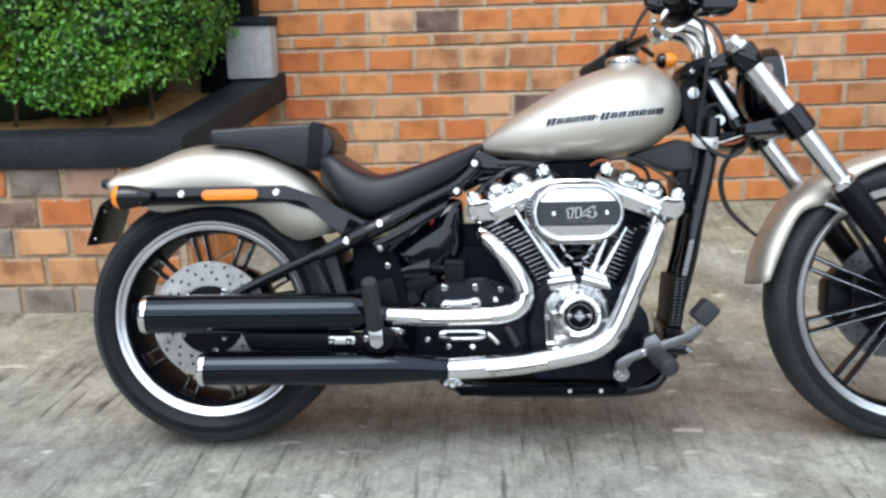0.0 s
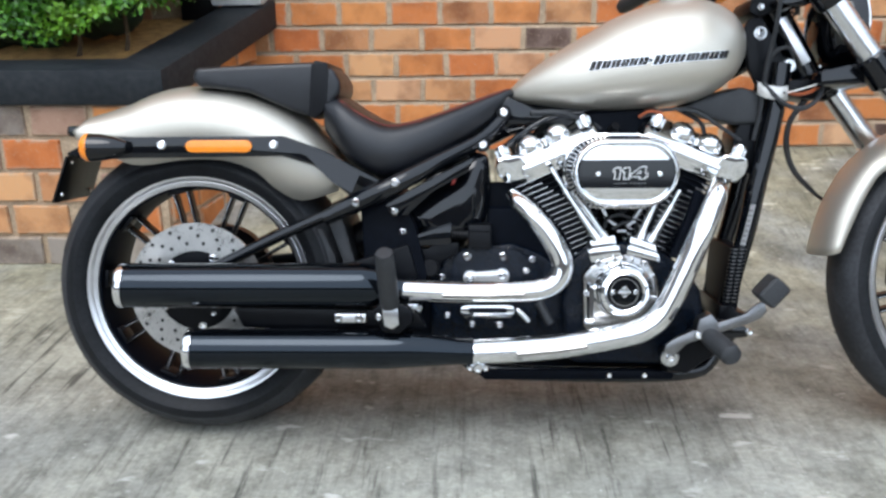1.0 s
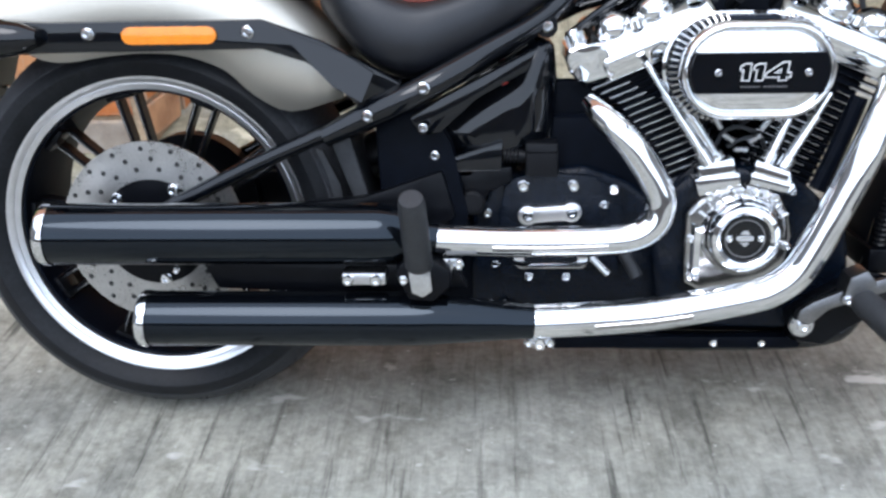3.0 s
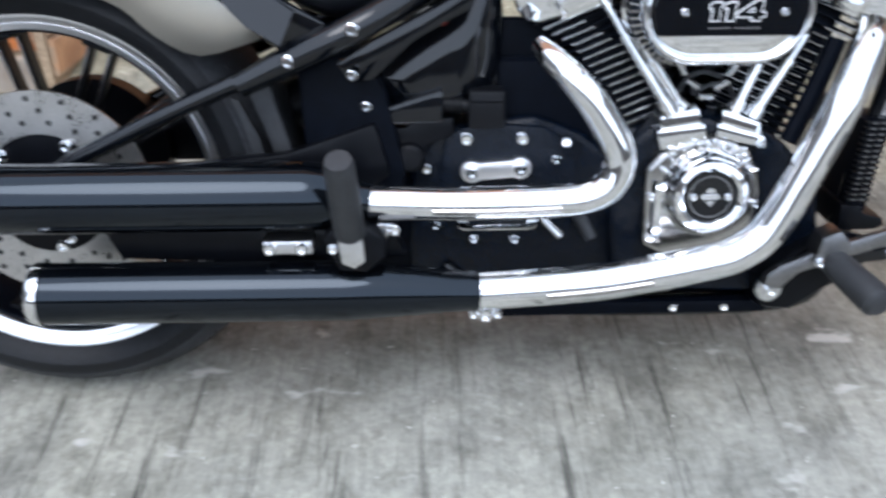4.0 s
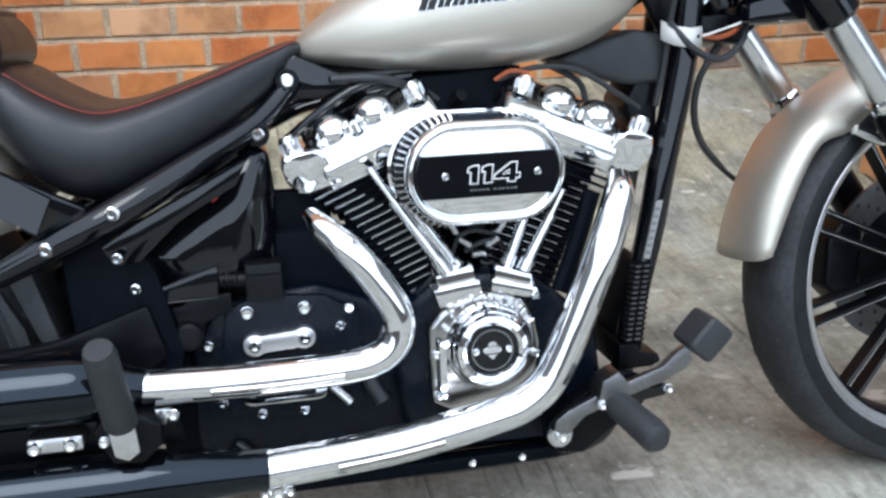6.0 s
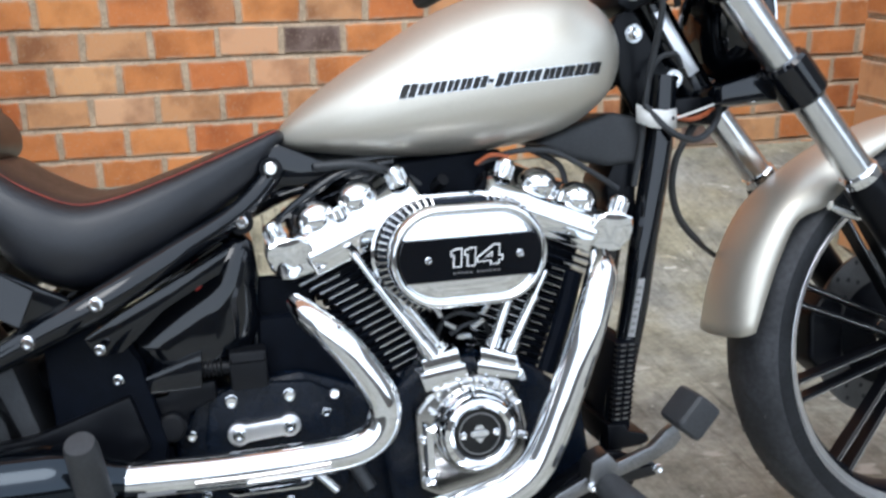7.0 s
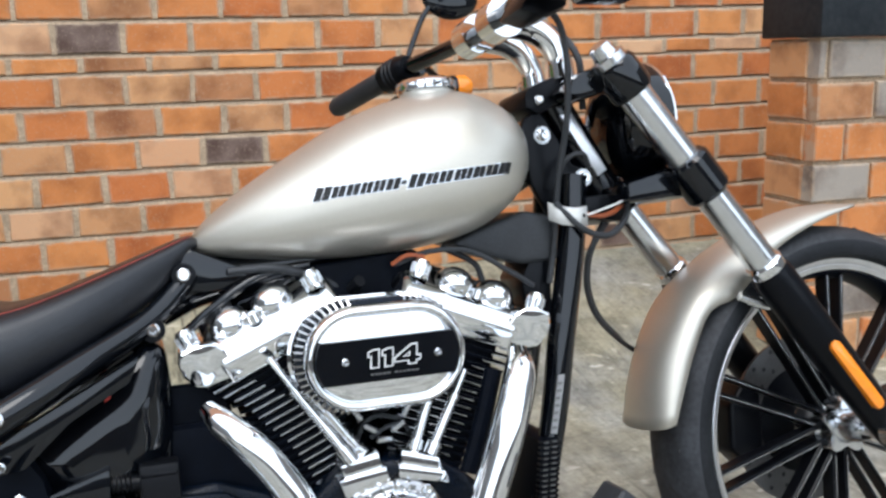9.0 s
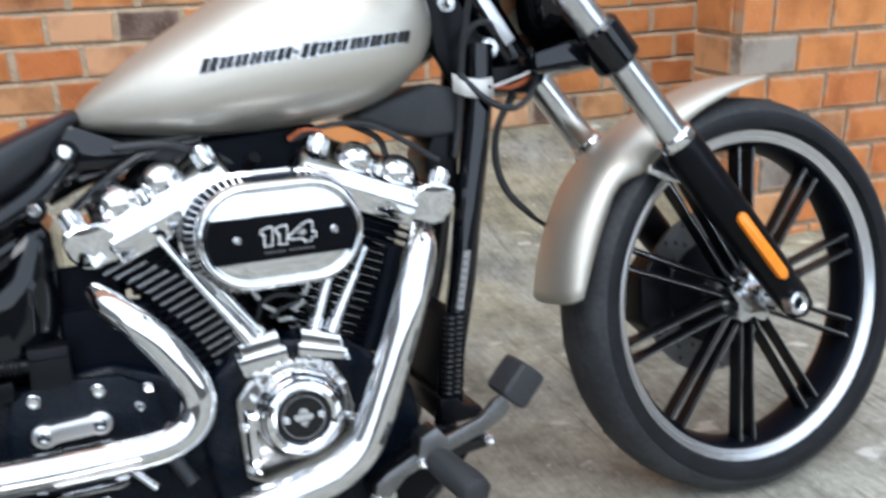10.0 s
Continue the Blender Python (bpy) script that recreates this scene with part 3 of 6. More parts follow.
def wheel(name, m, outer, lip, half_tyre, half_rim, label, phase):
    """A cast wheel: rim barrel, bright lip, ten split spokes, tyre."""
    w, o = half_rim, outer
    e = w - 0.012
    barrel = lathe([(lip - 0.024, -e), (lip - 0.030, -w * 0.5), (lip - 0.034, 0), (lip - 0.030, w * 0.5), (lip - 0.024, e),
                    (lip - 0.006, e), (lip - 0.012, w * 0.6), (lip - 0.012, -w * 0.6), (lip - 0.006, -e)], (0, 0, 0), (0, -1, 0), 72, True)
    rim = part(name, barrel, FIN, bike, label, m=m)
    for s in (1, -1):
        part("rim_lip", lathe([(lip - 0.020, s * (w - 0.012)), (lip - 0.019, s * (w - 0.0045)), (lip - 0.011, s * (w - 0.0015)), (lip - 0.010, s * (w - 0.0030)), (lip - 0.0085, s * (w - 0.0010)), (lip - 0.003, s * (w + 0.0015)), (lip, s * (w + 0.003)), (lip + 0.003, s * (w + 0.003)),
                               (lip + 0.005, s * (w - 0.003)), (lip - 0.003, s * (w - 0.016))], (0, 0, 0), (0, -1, 0), 96, True), LIP, rim, "machined bright rim lip")
    t, b = half_tyre, lip - 0.002
    h = o - b
    half = [(b, w * 0.98), (b + h * 0.12, t * 0.93), (b + h * 0.33, t * 0.99), (b + h * 0.54, t * 0.94), (b + h * 0.72, t * 0.82), (b + h * 0.87, t * 0.60),
            (b + h * 0.97, t * 0.34), (o, 0)]
    part("tyre", lathe(half + [(r, -y) for r, y in half[-2::-1]], (0, 0, 0), (0, -1, 0), 96), TYRE, rim, "black radial tyre")
    crown = [(r + 0.0012, y) for r, y in half[3:]]
    part("tread", lathe([(half[3][0] - 0.002, half[3][1])] + crown + [(r, -y) for r, y in crown[-2::-1]] + [(half[3][0] - 0.002, -half[3][1])], (0, 0, 0), (0, -1, 0), 96), TREAD, rim, "grey tread band with the sky's sheen in its colour")
    # dark strips laid over the tread as the shade in its grooves
    groove = bmesh.new()
    for k in range(22):
        for s in (1, -1):
            a0 = 2 * math.pi * (k + (0.5 if s < 0 else 0)) / 22
            strip = []
            for q in range(7):
                u = q / 6
                y = s * t * (0.12 + 0.72 * u)
                rr = float(np.interp(abs(y), [p[1] for p in half[::-1]], [p[0] for p in half[::-1]])) + 0.0032
                a = a0 + 0.20 * u ** 1.5
                da = 0.006 + 0.006 * (1 - u)
                strip.append([groove.verts.new((rr * math.cos(a + e), y, rr * math.sin(a + e))) for e in (-da, da)])
            for p, q2 in zip(strip, strip[1:]):
                groove.faces.new((p[0], p[1], q2[1], q2[0]))
    part("tread_groove", groove, HOLE, rim, "curved dark strips for the shade in the tread grooves")
    hubr = 0.034
    part("hub", lathe([(0.012, -w - 0.004), (hubr * 0.8, -w - 0.004), (hubr, -w + 0.006), (hubr, -0.02), (hubr * 1.25, -0.012), (hubr * 1.25, 0.012), (hubr, 0.02),
                       (hubr, w - 0.006), (hubr * 0.8, w + 0.004), (0.012, w + 0.004)], (0, 0, 0), (0, -1, 0), 40), DULL_CHROME, rim, "cast alloy hub")
    # one blade, its bright edge and its foot, then copies round the hub
    def blade(off, y0, y1, wide, r0, r1):
        return rings([[(r0, y0, off - wide), (r0, y0, off + wide), (r0, y1, off + wide), (r0, y1, off - wide)],
                      [((r0 + r1) / 2, y0 * 0.96, off * 1.1 - wide * 0.8), ((r0 + r1) / 2, y0 * 0.96, off * 1.1 + wide * 0.8), ((r0 + r1) / 2, y1, off * 1.1 + wide * 0.8), ((r0 + r1) / 2, y1, off * 1.1 - wide * 0.8)],
                      [(r1, y0, off * 1.25 - wide), (r1, y0, off * 1.25 + wide), (r1, y1, off * 1.25 + wide), (r1, y1, off * 1.25 - wide)]])
    made = []
    yo = -min(w * 0.62, 0.045)
    for off in (-0.0125, 0.0125):
        bm = blade(off, yo, yo + 0.028, 0.0046, hubr, lip - 0.028)
        bevelled(bm, 0.0018, 1)
        made.append(("spoke", bm, SATIN, 0))
        bm = blade(off + 0.0012, yo - 0.0008, yo + 0.001, 0.0007, hubr + 0.02, lip - 0.030)
        made.append(("machined_edge", bm, DULL_CHROME, 1))
    bm = block(lip - 0.034, lip - 0.024, -w + 0.024, yo + 0.018, -0.020, 0.020, 0.003)
    made.append(("spoke_foot", bm, SATIN, 2))
    first = []
    for nm, bm, mt, _ in made:
        ob = part(nm, bm, mt, rim, m=Matrix.Rotation(-phase, 4, "Y"))
        first.append((nm, ob.data))
    for k in range(1, 10):
        for nm, data in first:
            shared(nm, data, rim, Matrix.Rotation(-phase - 2 * math.pi * k / 10, 4, "Y"))
    return rim


def brake_disc(parent, y, outer, inner, count, label, steel=None):
    disc = part("brake_disc", lathe([(inner, y - 0.003), (outer, y - 0.003), (outer, y + 0.003), (inner, y + 0.003)], (0, 0, 0), (0, 1, 0), 72, True), steel or DISC, parent, label)
    # dark discs set on the steel as the shade in drilled holes
    hole = lathe([(0.0042, 0), (0.0036, 0.0006), (0, 0.0006)], (0, 0, 0), (0, -1, 0), 10)
    me = bpy.data.meshes.new("drill_hole")
    hole.to_mesh(me)
    hole.free()
    me.materials.append(HOLE)
    for k in range(count):
        a = 2 * math.pi * k / count
        r = inner + (outer - inner) * (0.28, 0.55, 0.82)[k % 3]
        for s in (-1, 1):
            ob = shared("drill_hole", me, parent, Matrix.Translation((r * math.cos(a), y + s * 0.0034, r * math.sin(a))) @ (Matrix.Identity(4) if s < 0 else Matrix.Rotation(math.pi, 4, "Z")))
    return disc


rear = wheel("rear_wheel", Matrix.Translation((0, 0, 0.325)), 0.325, 0.243, 0.118, 0.098, "gloss black ten-spoke cast rear wheel", radians(103))
brake_disc(rear, -0.108, 0.146, 0.086, 54, "drilled steel rear brake disc")
part("disc_carrier", lathe([(0.03, -0.09), (0.06, -0.1), (0.092, -0.104), (0.092, -0.11), (0.05, -0.112), (0.02, -0.112)], (0, 0, 0), (0, 1, 0), 40), SATIN, rear, "black disc carrier")
for k in range(5):
    a = radians(72 * k + 62)
    shared("carrier_bolt", BOLT_L, rear, Matrix.Translation((0.078 * math.cos(a), -0.112, 0.078 * math.sin(a))))
part("belt_pulley", lathe([(0.05, 0.09), (0.118, 0.092), (0.118, 0.128), (0.09, 0.13), (0.05, 0.12)], (0, 0, 0), (0, 1, 0), 60, True), SATIN, rear, "black toothed belt pulley")
part("axle_nut", lathe([(0.02, 0.09), (0.02, 0.135), (0.012, 0.15), (0, 0.15)], (0, 0, 0), (0, -1, 0), 6), CHROME, rear, "chrome axle nut")

FRONT_AXLE = Vector((1.728, 0, 0.339))
front = wheel("front_wheel", STEER @ Matrix.Translation(FRONT_AXLE), 0.346, 0.288, 0.068, 0.047, "gloss black ten-spoke cast front wheel", radians(85))
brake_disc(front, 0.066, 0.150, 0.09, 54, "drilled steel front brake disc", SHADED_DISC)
flange = [((0.043 + 0.008 * math.cos(5 * a)) * math.cos(a + 0.2), (0.043 + 0.008 * math.cos(5 * a)) * math.sin(a + 0.2)) for a in (2 * math.pi * k / 60 for k in range(60))]
part("hub_flange", prism(flange, -0.046, -0.016, 0.003), DULL_CHROME, front, "scalloped cast alloy hub flange")
part("disc_carrier", lathe([(0.03, 0.05), (0.06, 0.06), (0.095, 0.062), (0.095, 0.068), (0.05, 0.07), (0.02, 0.07)], (0, 0, 0), (0, 1, 0), 40), SATIN, front, "black disc carrier")


def fender(name, crown, edge, half, label, m=None, power=0.55):
    """A pressed guard between its crown line and its two edges."""
    n = 15
    sections = []
    for (tx, tz), (ex, ez) in zip(crown, edge):
        row = []
        for k in range(n):
            a = -math.pi / 2 + math.pi * k / (n - 1)
            c = abs(math.cos(a)) ** power
            row.append((ex + (tx - ex) * c, -half * math.sin(a), ez + (tz - ez) * c))
        sections.append(row)
    fine = []
    cols = [smooth_path([s[k] for s in sections], 3) for k in range(n)]
    for i in range(len(cols[0])):
        fine.append([tuple(c[i]) for c in cols])
    bm = rings(fine, False, False)
    ob = part(name, bm, PAINT, bike, label, m=m, angle=60)
    sol = ob.modifiers.new("thickness", "SOLIDIFY")
    sol.thickness, sol.offset = 0.004, -1
    return ob


fender("rear_fender", [(-0.245, 0.676), (-0.226, 0.698), (-0.196, 0.709), (-0.144, 0.727), (-0.093, 0.749), (-0.042, 0.761), (0.008, 0.763), (0.082, 0.756), (0.156, 0.735), (0.217, 0.705), (0.262, 0.668), (0.318, 0.60)],
       [(-0.228, 0.648), (-0.205, 0.637), (-0.17, 0.622), (-0.127, 0.60), (-0.085, 0.596), (-0.03, 0.604), (0.03, 0.608), (0.09, 0.603), (0.145, 0.582), (0.185, 0.546), (0.240, 0.521), (0.317, 0.541)],
       0.145, "silver metallic rear fender", power=0.36)
for s in (1, -1):
    tr = Matrix.Diagonal((1, s, 1, 1))
    ob = part("fender_strut", prism([(-0.174, 0.660), (-0.11, 0.655), (0.206, 0.656), (0.293, 0.624), (0.405, 0.563), (0.352, 0.522), (0.27, 0.594), (0.205, 0.614), (-0.1, 0.611), (-0.166, 0.609)],
                                    -0.148 * s, -0.165 * s, 0.004), GLOSS, bike, "gloss black fender strut")
    # plate added over the strut, slanted so that it mirrors the sky
    facet = [(0.2227, 0.6485), (0.2745, 0.6250), (0.321, 0.6095), (0.3669, 0.5806), (0.3486, 0.540), (0.3081, 0.5626)]
    part("strut_facet", rings([[(x, -s * (0.1665 + 0.18 * (0.65 - z) - d), z) for x, z in facet] for d in (0.0, 0.006)]), GLOSS, ob, "gloss black facet added and slanted to mirror the sky", smooth=False)
    part("side_reflector", bevelled(prism(stadium(0.075, 0.635, 0.069, 0.0125, 6), -0.165 * s, -0.172 * s, 0), 0.002), AMBER, ob, "amber side reflector")
    shared("strut_bolt", BOLT_L, ob, Matrix.Translation((-0.044, -0.165 * s, 0.638)) @ Matrix.Rotation(0 if s > 0 else math.pi, 4, "Z"))
    shared("strut_bolt", BOLT_L, ob, Matrix.Translation((0.187, -0.165 * s, 0.638)) @ Matrix.Rotation(0 if s > 0 else math.pi, 4, "Z"))
    sig = part("rear_turn_signal", lathe([(0, 0), (0.012, 0.006), (0.022, 0.028), (0.028, 0.06), (0.029, 0.082)], (-0.108, -0.172 * s, 0.634), (-1, 0, 0), 28), GLOSS, bike, "black bullet turn signal with amber lens")
    part("lens", lathe([(0.029, 0.0825), (0.029, 0.089), (0.024, 0.097), (0, 0.102)], (-0.108, -0.172 * s, 0.634), (-1, 0, 0), 28), AMBER, sig, "amber lens")
part("tail_bracket", tube([(-0.20, -0.16, 0.625), (-0.235, 0, 0.64), (-0.20, 0.16, 0.625)], 0.011, 10), SATIN, bike, "black bracket under the tail")
part("tail_tongue", prism([(-0.235, 0.652), (-0.225, 0.625), (-0.29, 0.60), (-0.30, 0.618)], -0.04, 0.04, 0.003), SATIN, bike)
part("tail_lamp", block(-0.262, -0.236, -0.12, 0.12, 0.655, 0.678, 0.008), GLOSS, bike, "slim dark tail lamp")
plate = part("plate_holder", prism([(-0.272, 0.612), (-0.276, 0.614), (-0.312, 0.516), (-0.307, 0.513)], -0.1, 0.1, 0.001), SATIN, bike, "black number plate holder seen from its back")
for y, z, x in ((-0.075, 0.60, -0.2755), (0.075, 0.60, -0.2755), (-0.075, 0.53, -0.302), (0.075, 0.53, -0.302)):
    part("fixing", ellipsoid((x + 0.002, y, z), (0.004, 0.005, 0.005), 8), CHROME, plate)

# ---- seat ----
def seat_sections(stations):
    out = []
    for x, zt, zb, hw, dish in stations:
        row = []
        for k in range(24):
            a = 2 * math.pi * k / 24
            c, s = math.cos(a), math.sin(a)
            y = -hw * math.copysign(abs(c) ** 0.62, c)
            mid = zb + 0.5 * (zt - zb)
            z = mid + (zt - mid) * math.copysign(abs(s) ** 0.55, s)
            if s > 0:
                z -= dish * (1 - abs(y) / hw) ** 1.0 * s
            row.append((x, y, z))
        out.append(row)
    cols = [smooth_path([r[k] for r in out], 4) for k in range(24)]
    return [[tuple(c[i]) for c in cols] for i in range(len(cols[0]))]


SEAT = [(0.285, 0.735, 0.655, 0.118, 0.0), (0.318, 0.738, 0.612, 0.138, 0.004), (0.36, 0.712, 0.573, 0.148, 0.008), (0.412, 0.688, 0.556, 0.148, 0.010), (0.46, 0.690, 0.566, 0.140, 0.010),
        (0.53, 0.709, 0.602, 0.118, 0.006), (0.59, 0.728, 0.642, 0.09, 0.003), (0.64, 0.744, 0.684, 0.063, 0.0), (0.672, 0.753, 0.725, 0.045, 0.0), (0.686, 0.748, 0.735, 0.032, 0.0)]
saddle = part("seat", rings(seat_sections(SEAT)), LEATHER, bike, "black vinyl solo saddle with red stitching", angle=60)
for s in (1, -1):
    pts = [(x, -s * hw * 0.80, (zt + zb) / 2 + (zt - zb) / 2 * 0.833 - 0.143 * d + 0.0005) for x, zt, zb, hw, d in SEAT[1:-1]]
    part("stitching", tube(pts, 0.0013, 6, 5), STITCH, saddle, "red seam stitching")
pill = prism([(0.004, 0.775), (0.014, 0.797), (0.14, 0.803), (0.262, 0.807), (0.290, 0.803), (0.308, 0.788), (0.320, 0.764), (0.318, 0.742), (0.292, 0.712), (0.262, 0.692), (0.22, 0.704), (0.126, 0.745), (0.02, 0.757)], -0.108, 0.108, 0.014, 3)
pillion = part("pillion_pad", pill, LEATHER, bike, "black vinyl pillion pad", angle=50)
part("grab_strap", prism([(0.250, 0.694), (0.264, 0.688), (0.290, 0.712), (0.296, 0.805), (0.266, 0.811), (0.258, 0.80)], -0.1115, 0.1115, 0.006), PLASTIC, pillion, "dark strap across the pad's front")

# ---- fuel tank ----
TANK = [(0.672, 0.742, 0.736, 0.010), (0.680, 0.755, 0.729, 0.030), (0.70, 0.775, 0.721, 0.050), (0.742, 0.807, 0.714, 0.076), (0.79, 0.838, 0.708, 0.098), (0.841, 0.868, 0.704, 0.115), (0.893, 0.898, 0.702, 0.128),
        (0.944, 0.919, 0.703, 0.138), (0.996, 0.934, 0.708, 0.145), (1.057, 0.940, 0.718, 0.147), (1.10, 0.933, 0.734, 0.141), (1.135, 0.915, 0.760, 0.124), (1.155, 0.896, 0.786, 0.098), (1.166, 0.876, 0.812, 0.066), (1.171, 0.855, 0.832, 0.025)]


def tank_row(x, top, bot, hw):
    mid = bot + 0.42 * (top - bot)
    row = []
    for k in range(36):
        a = 2 * math.pi * k / 36
        c, s = math.cos(a), math.sin(a)
        y = -hw * math.copysign(abs(c) ** 0.9, c)
        z = mid + ((top - mid) * s ** 0.95 if s >= 0 else -(mid - bot) * abs(s) ** 0.72)
        row.append((x, y, z))
    return row


def tank_side(x, z):
    """How far the tank's right flank stands out at a place."""
    top, bot, hw = (float(np.interp(x, [t[0] for t in TANK], [t[i] for t in TANK])) for i in (1, 2, 3))
    mid = bot + 0.42 * (top - bot)
    s = min(0.999, ((z - mid) / (top - mid)) ** (1 / 0.95) if z >= mid else ((mid - z) / (mid - bot)) ** (1 / 0.72))
    return hw * math.sqrt(1 - s * s) ** 0.9


rows = [tank_row(*t) for t in TANK]
cols = [smooth_path([r[k] for r in rows], 4) for k in range(36)]
tank = part("fuel_tank", rings([[tuple(c[i]) for c in cols] for i in range(len(cols[0]))]), PAINT, bike, "silver metallic teardrop fuel tank", angle=80)
cap = part("filler_cap", lathe([(0.041, 0), (0.045, 0.006), (0.045, 0.016), (0.041, 0.022), (0.034, 0.026), (0.018, 0.028), (0, 0.0285)], (1.036, -0.005, 0.934), (-0.03, 0, 1), 40), CHROME, tank, "chrome filler cap with a ribbed edge")
for k in range(20):
    a = 2 * math.pi * k / 20
    part("cap_rib", block(1.036 + 0.0435 * math.cos(a) - 0.002, 1.036 + 0.0435 * math.cos(a) + 0.002, -0.005 + 0.0435 * math.sin(a) - 0.002, -0.005 + 0.0435 * math.sin(a) + 0.002, 0.942, 0.953, 0.0006, 1), GREY_PRINT_SHADE, cap)
# the badge: plain slanted bars in place of the maker's lettering
WORD = [1.25, 1, 1, 0.9, 0.9, 1.1, 0.5, 1.25, 1, 1.1, 0.5, 1, 1, 1.1, 1.1]
TALL = [0.018, 0.015, 0.015, 0.015, 0.015, 0.015, 0.005, 0.018, 0.015, 0.015, 0.015, 0.015, 0.015, 0.015, 0.015]
BADGE_X, BADGE_W = 0.834, 0.276
u = 0.0
for wd, tall in zip(WORD, TALL):
    pieces = [(0.0, 0.38, 0.0, 1.0), (0.47, 0.86, 0.0, 1.0)] if wd > 0.6 else [(0.1, 0.84, 0.0, 1.0)]
    for f0, f1, g0, g1 in pieces:
        x0 = BADGE_X + BADGE_W * (u + wd * f0) / sum(WORD)
        x1 = BADGE_X + BADGE_W * (u + wd * f1) / sum(WORD)
        zc = 0.7945 + 0.0195 * ((x0 + x1) / 2 - BADGE_X) / BADGE_W
        z0, z1 = zc - tall / 2 + tall * g0, zc - tall / 2 + tall * g1
        for grow, lift, mt, nm in ((0.0012, 0.0010, PALE, "badge_edge"), (0.0, 0.0024, LETTER, "badge_bar")):
            bm = bmesh.new()
            quad = []
            for xx, zz in ((x0 - grow, z0 - grow), (x1 + grow, z0 - grow), (x1 + grow, z1 + grow), (x0 - grow, z1 + grow)):
                xx += 0.42 * (zz - zc + tall / 2)
                quad.append((xx, zz, tank_side(xx, zz)))
            a = [bm.verts.new((x, -r - lift, z)) for x, z, r in quad]
            b = [bm.verts.new((x, -r + 0.004, z)) for x, z, r in quad]
            bm.faces.new(a)
            for i in range(4):
                bm.faces.new((a[i], b[i], b[(i + 1) % 4], a[(i + 1) % 4]))
            part(nm, bm, mt, tank, smooth=False)
    u += wd

# ---- frame ----
for s in (1, -1):
    side_tube("frame_downtube", [(1.245, 0.05 * s, 0.80), (1.233, 0.055 * s, 0.70), (1.201, 0.062 * s, 0.55), (1.184, 0.065 * s, 0.46), (1.157, 0.072 * s, 0.355), (1.140, 0.075 * s, 0.27), (1.11, 0.085 * s, 0.17), (1.04, 0.10 * s, 0.142), (0.80, 0.11 * s, 0.142), (0.62, 0.10 * s, 0.15), (0.55, 0.09 * s, 0.2)], [0.021, 0.021, 0.021, 0.0205, 0.019, 0.018, 0.017, 0.0165, 0.0165, 0.0165, 0.0165], GLOSS, "gloss black frame downtube")
    side_tube("swingarm_tube", [(0.02, 0.145 * s, 0.365), (0.141, 0.15 * s, 0.424), (0.216, 0.155 * s, 0.459), (0.305, 0.16 * s, 0.497), (0.352, 0.165 * s, 0.514)], 0.0125, GLOSS, "gloss black swingarm tube")
    side_tube("seat_rail", [(0.29, 0.165 * s, 0.487), (0.352, 0.168 * s, 0.516), (0.437, 0.172 * s, 0.556), (0.53, 0.13 * s, 0.603), (0.616, 0.075 * s, 0.648), (0.67, 0.04 * s, 0.70)], [0.016, 0.02, 0.02, 0.018, 0.016, 0.015], GLOSS, "gloss black seat rail")
side_tube("backbone", [(0.62, 0, 0.66), (0.70, 0, 0.69), (0.90, 0, 0.715), (1.10, 0, 0.78), (1.23, 0, 0.85)], 0.034, GLOSS, "gloss black frame backbone")
part("steering_head", tube([(1.322, 0, 0.765), (1.225, 0, 0.935)], 0.031, 24, 1), GLOSS, bike, "gloss black steering head")
part("rating_plate", prism([(1.238, 0.893), (1.255, 0.898), (1.311, 0.806), (1.294, 0.796)], -0.037, -0.026, 0.001), LIP, bike, "plain silver plate on the steering head")
part("neck_plate", prism([(1.165, 0.872), (1.172, 0.89), (1.196, 0.90), (1.207, 0.886), (1.247, 0.815), (1.274, 0.805), (1.262, 0.75), (1.20, 0.745), (1.176, 0.79)], -0.052, -0.034, 0.004), SATIN, bike, "black neck gusset plate")
bolts(BOLT_L, [(1.198, 0.052, 0.863), (1.261, 0.052, 0.795)])
for x, z in ((1.198, 0.863), (1.261, 0.795)):
    part("washer", lathe([(0.006, 0), (0.0135, 0), (0.0135, 0.0015), (0.006, 0.0015)], (x, -0.052, z), (0, -1, 0), 24, True), BRUSHED, bike)
bolts(BOLT_L, [(0.357, 0.186, 0.520), (0.438, 0.193, 0.560), (0.616, 0.09, 0.634), (0.661, 0.062, 0.701)])
bolts(BOLT_M, [(0.435, 0.178, 0.501), (0.451, 0.168, 0.458)])
part("rail_boss", lathe([(0.006, 0), (0.016, 0), (0.016, 0.012), (0.006, 0.012)], (0.616, -0.078, 0.634), (0, -1, 0), 24, True), SATIN, bike)
part("rail_boss", lathe([(0.006, 0), (0.0155, 0), (0.0155, 0.014), (0.006, 0.014)], (0.661, -0.048, 0.701), (0, -1, 0), 24, True), SATIN, bike)
part("tank_mount", prism([(0.64, 0.71), (0.672, 0.735), (0.73, 0.708), (0.76, 0.70), (0.74, 0.672), (0.66, 0.676)], -0.05, 0.05, 0.006), GLOSS, bike, "black tank mount under the seat's nose")
part("frame_gusset", prism([(0.415, 0.513), (0.461, 0.541), (0.557, 0.590), (0.60, 0.612), (0.585, 0.58), (0.513, 0.54), (0.46, 0.492), (0.43, 0.488)], -0.166, -0.12, 0.004), GLOSS, bike, "gloss black pivot gusset")
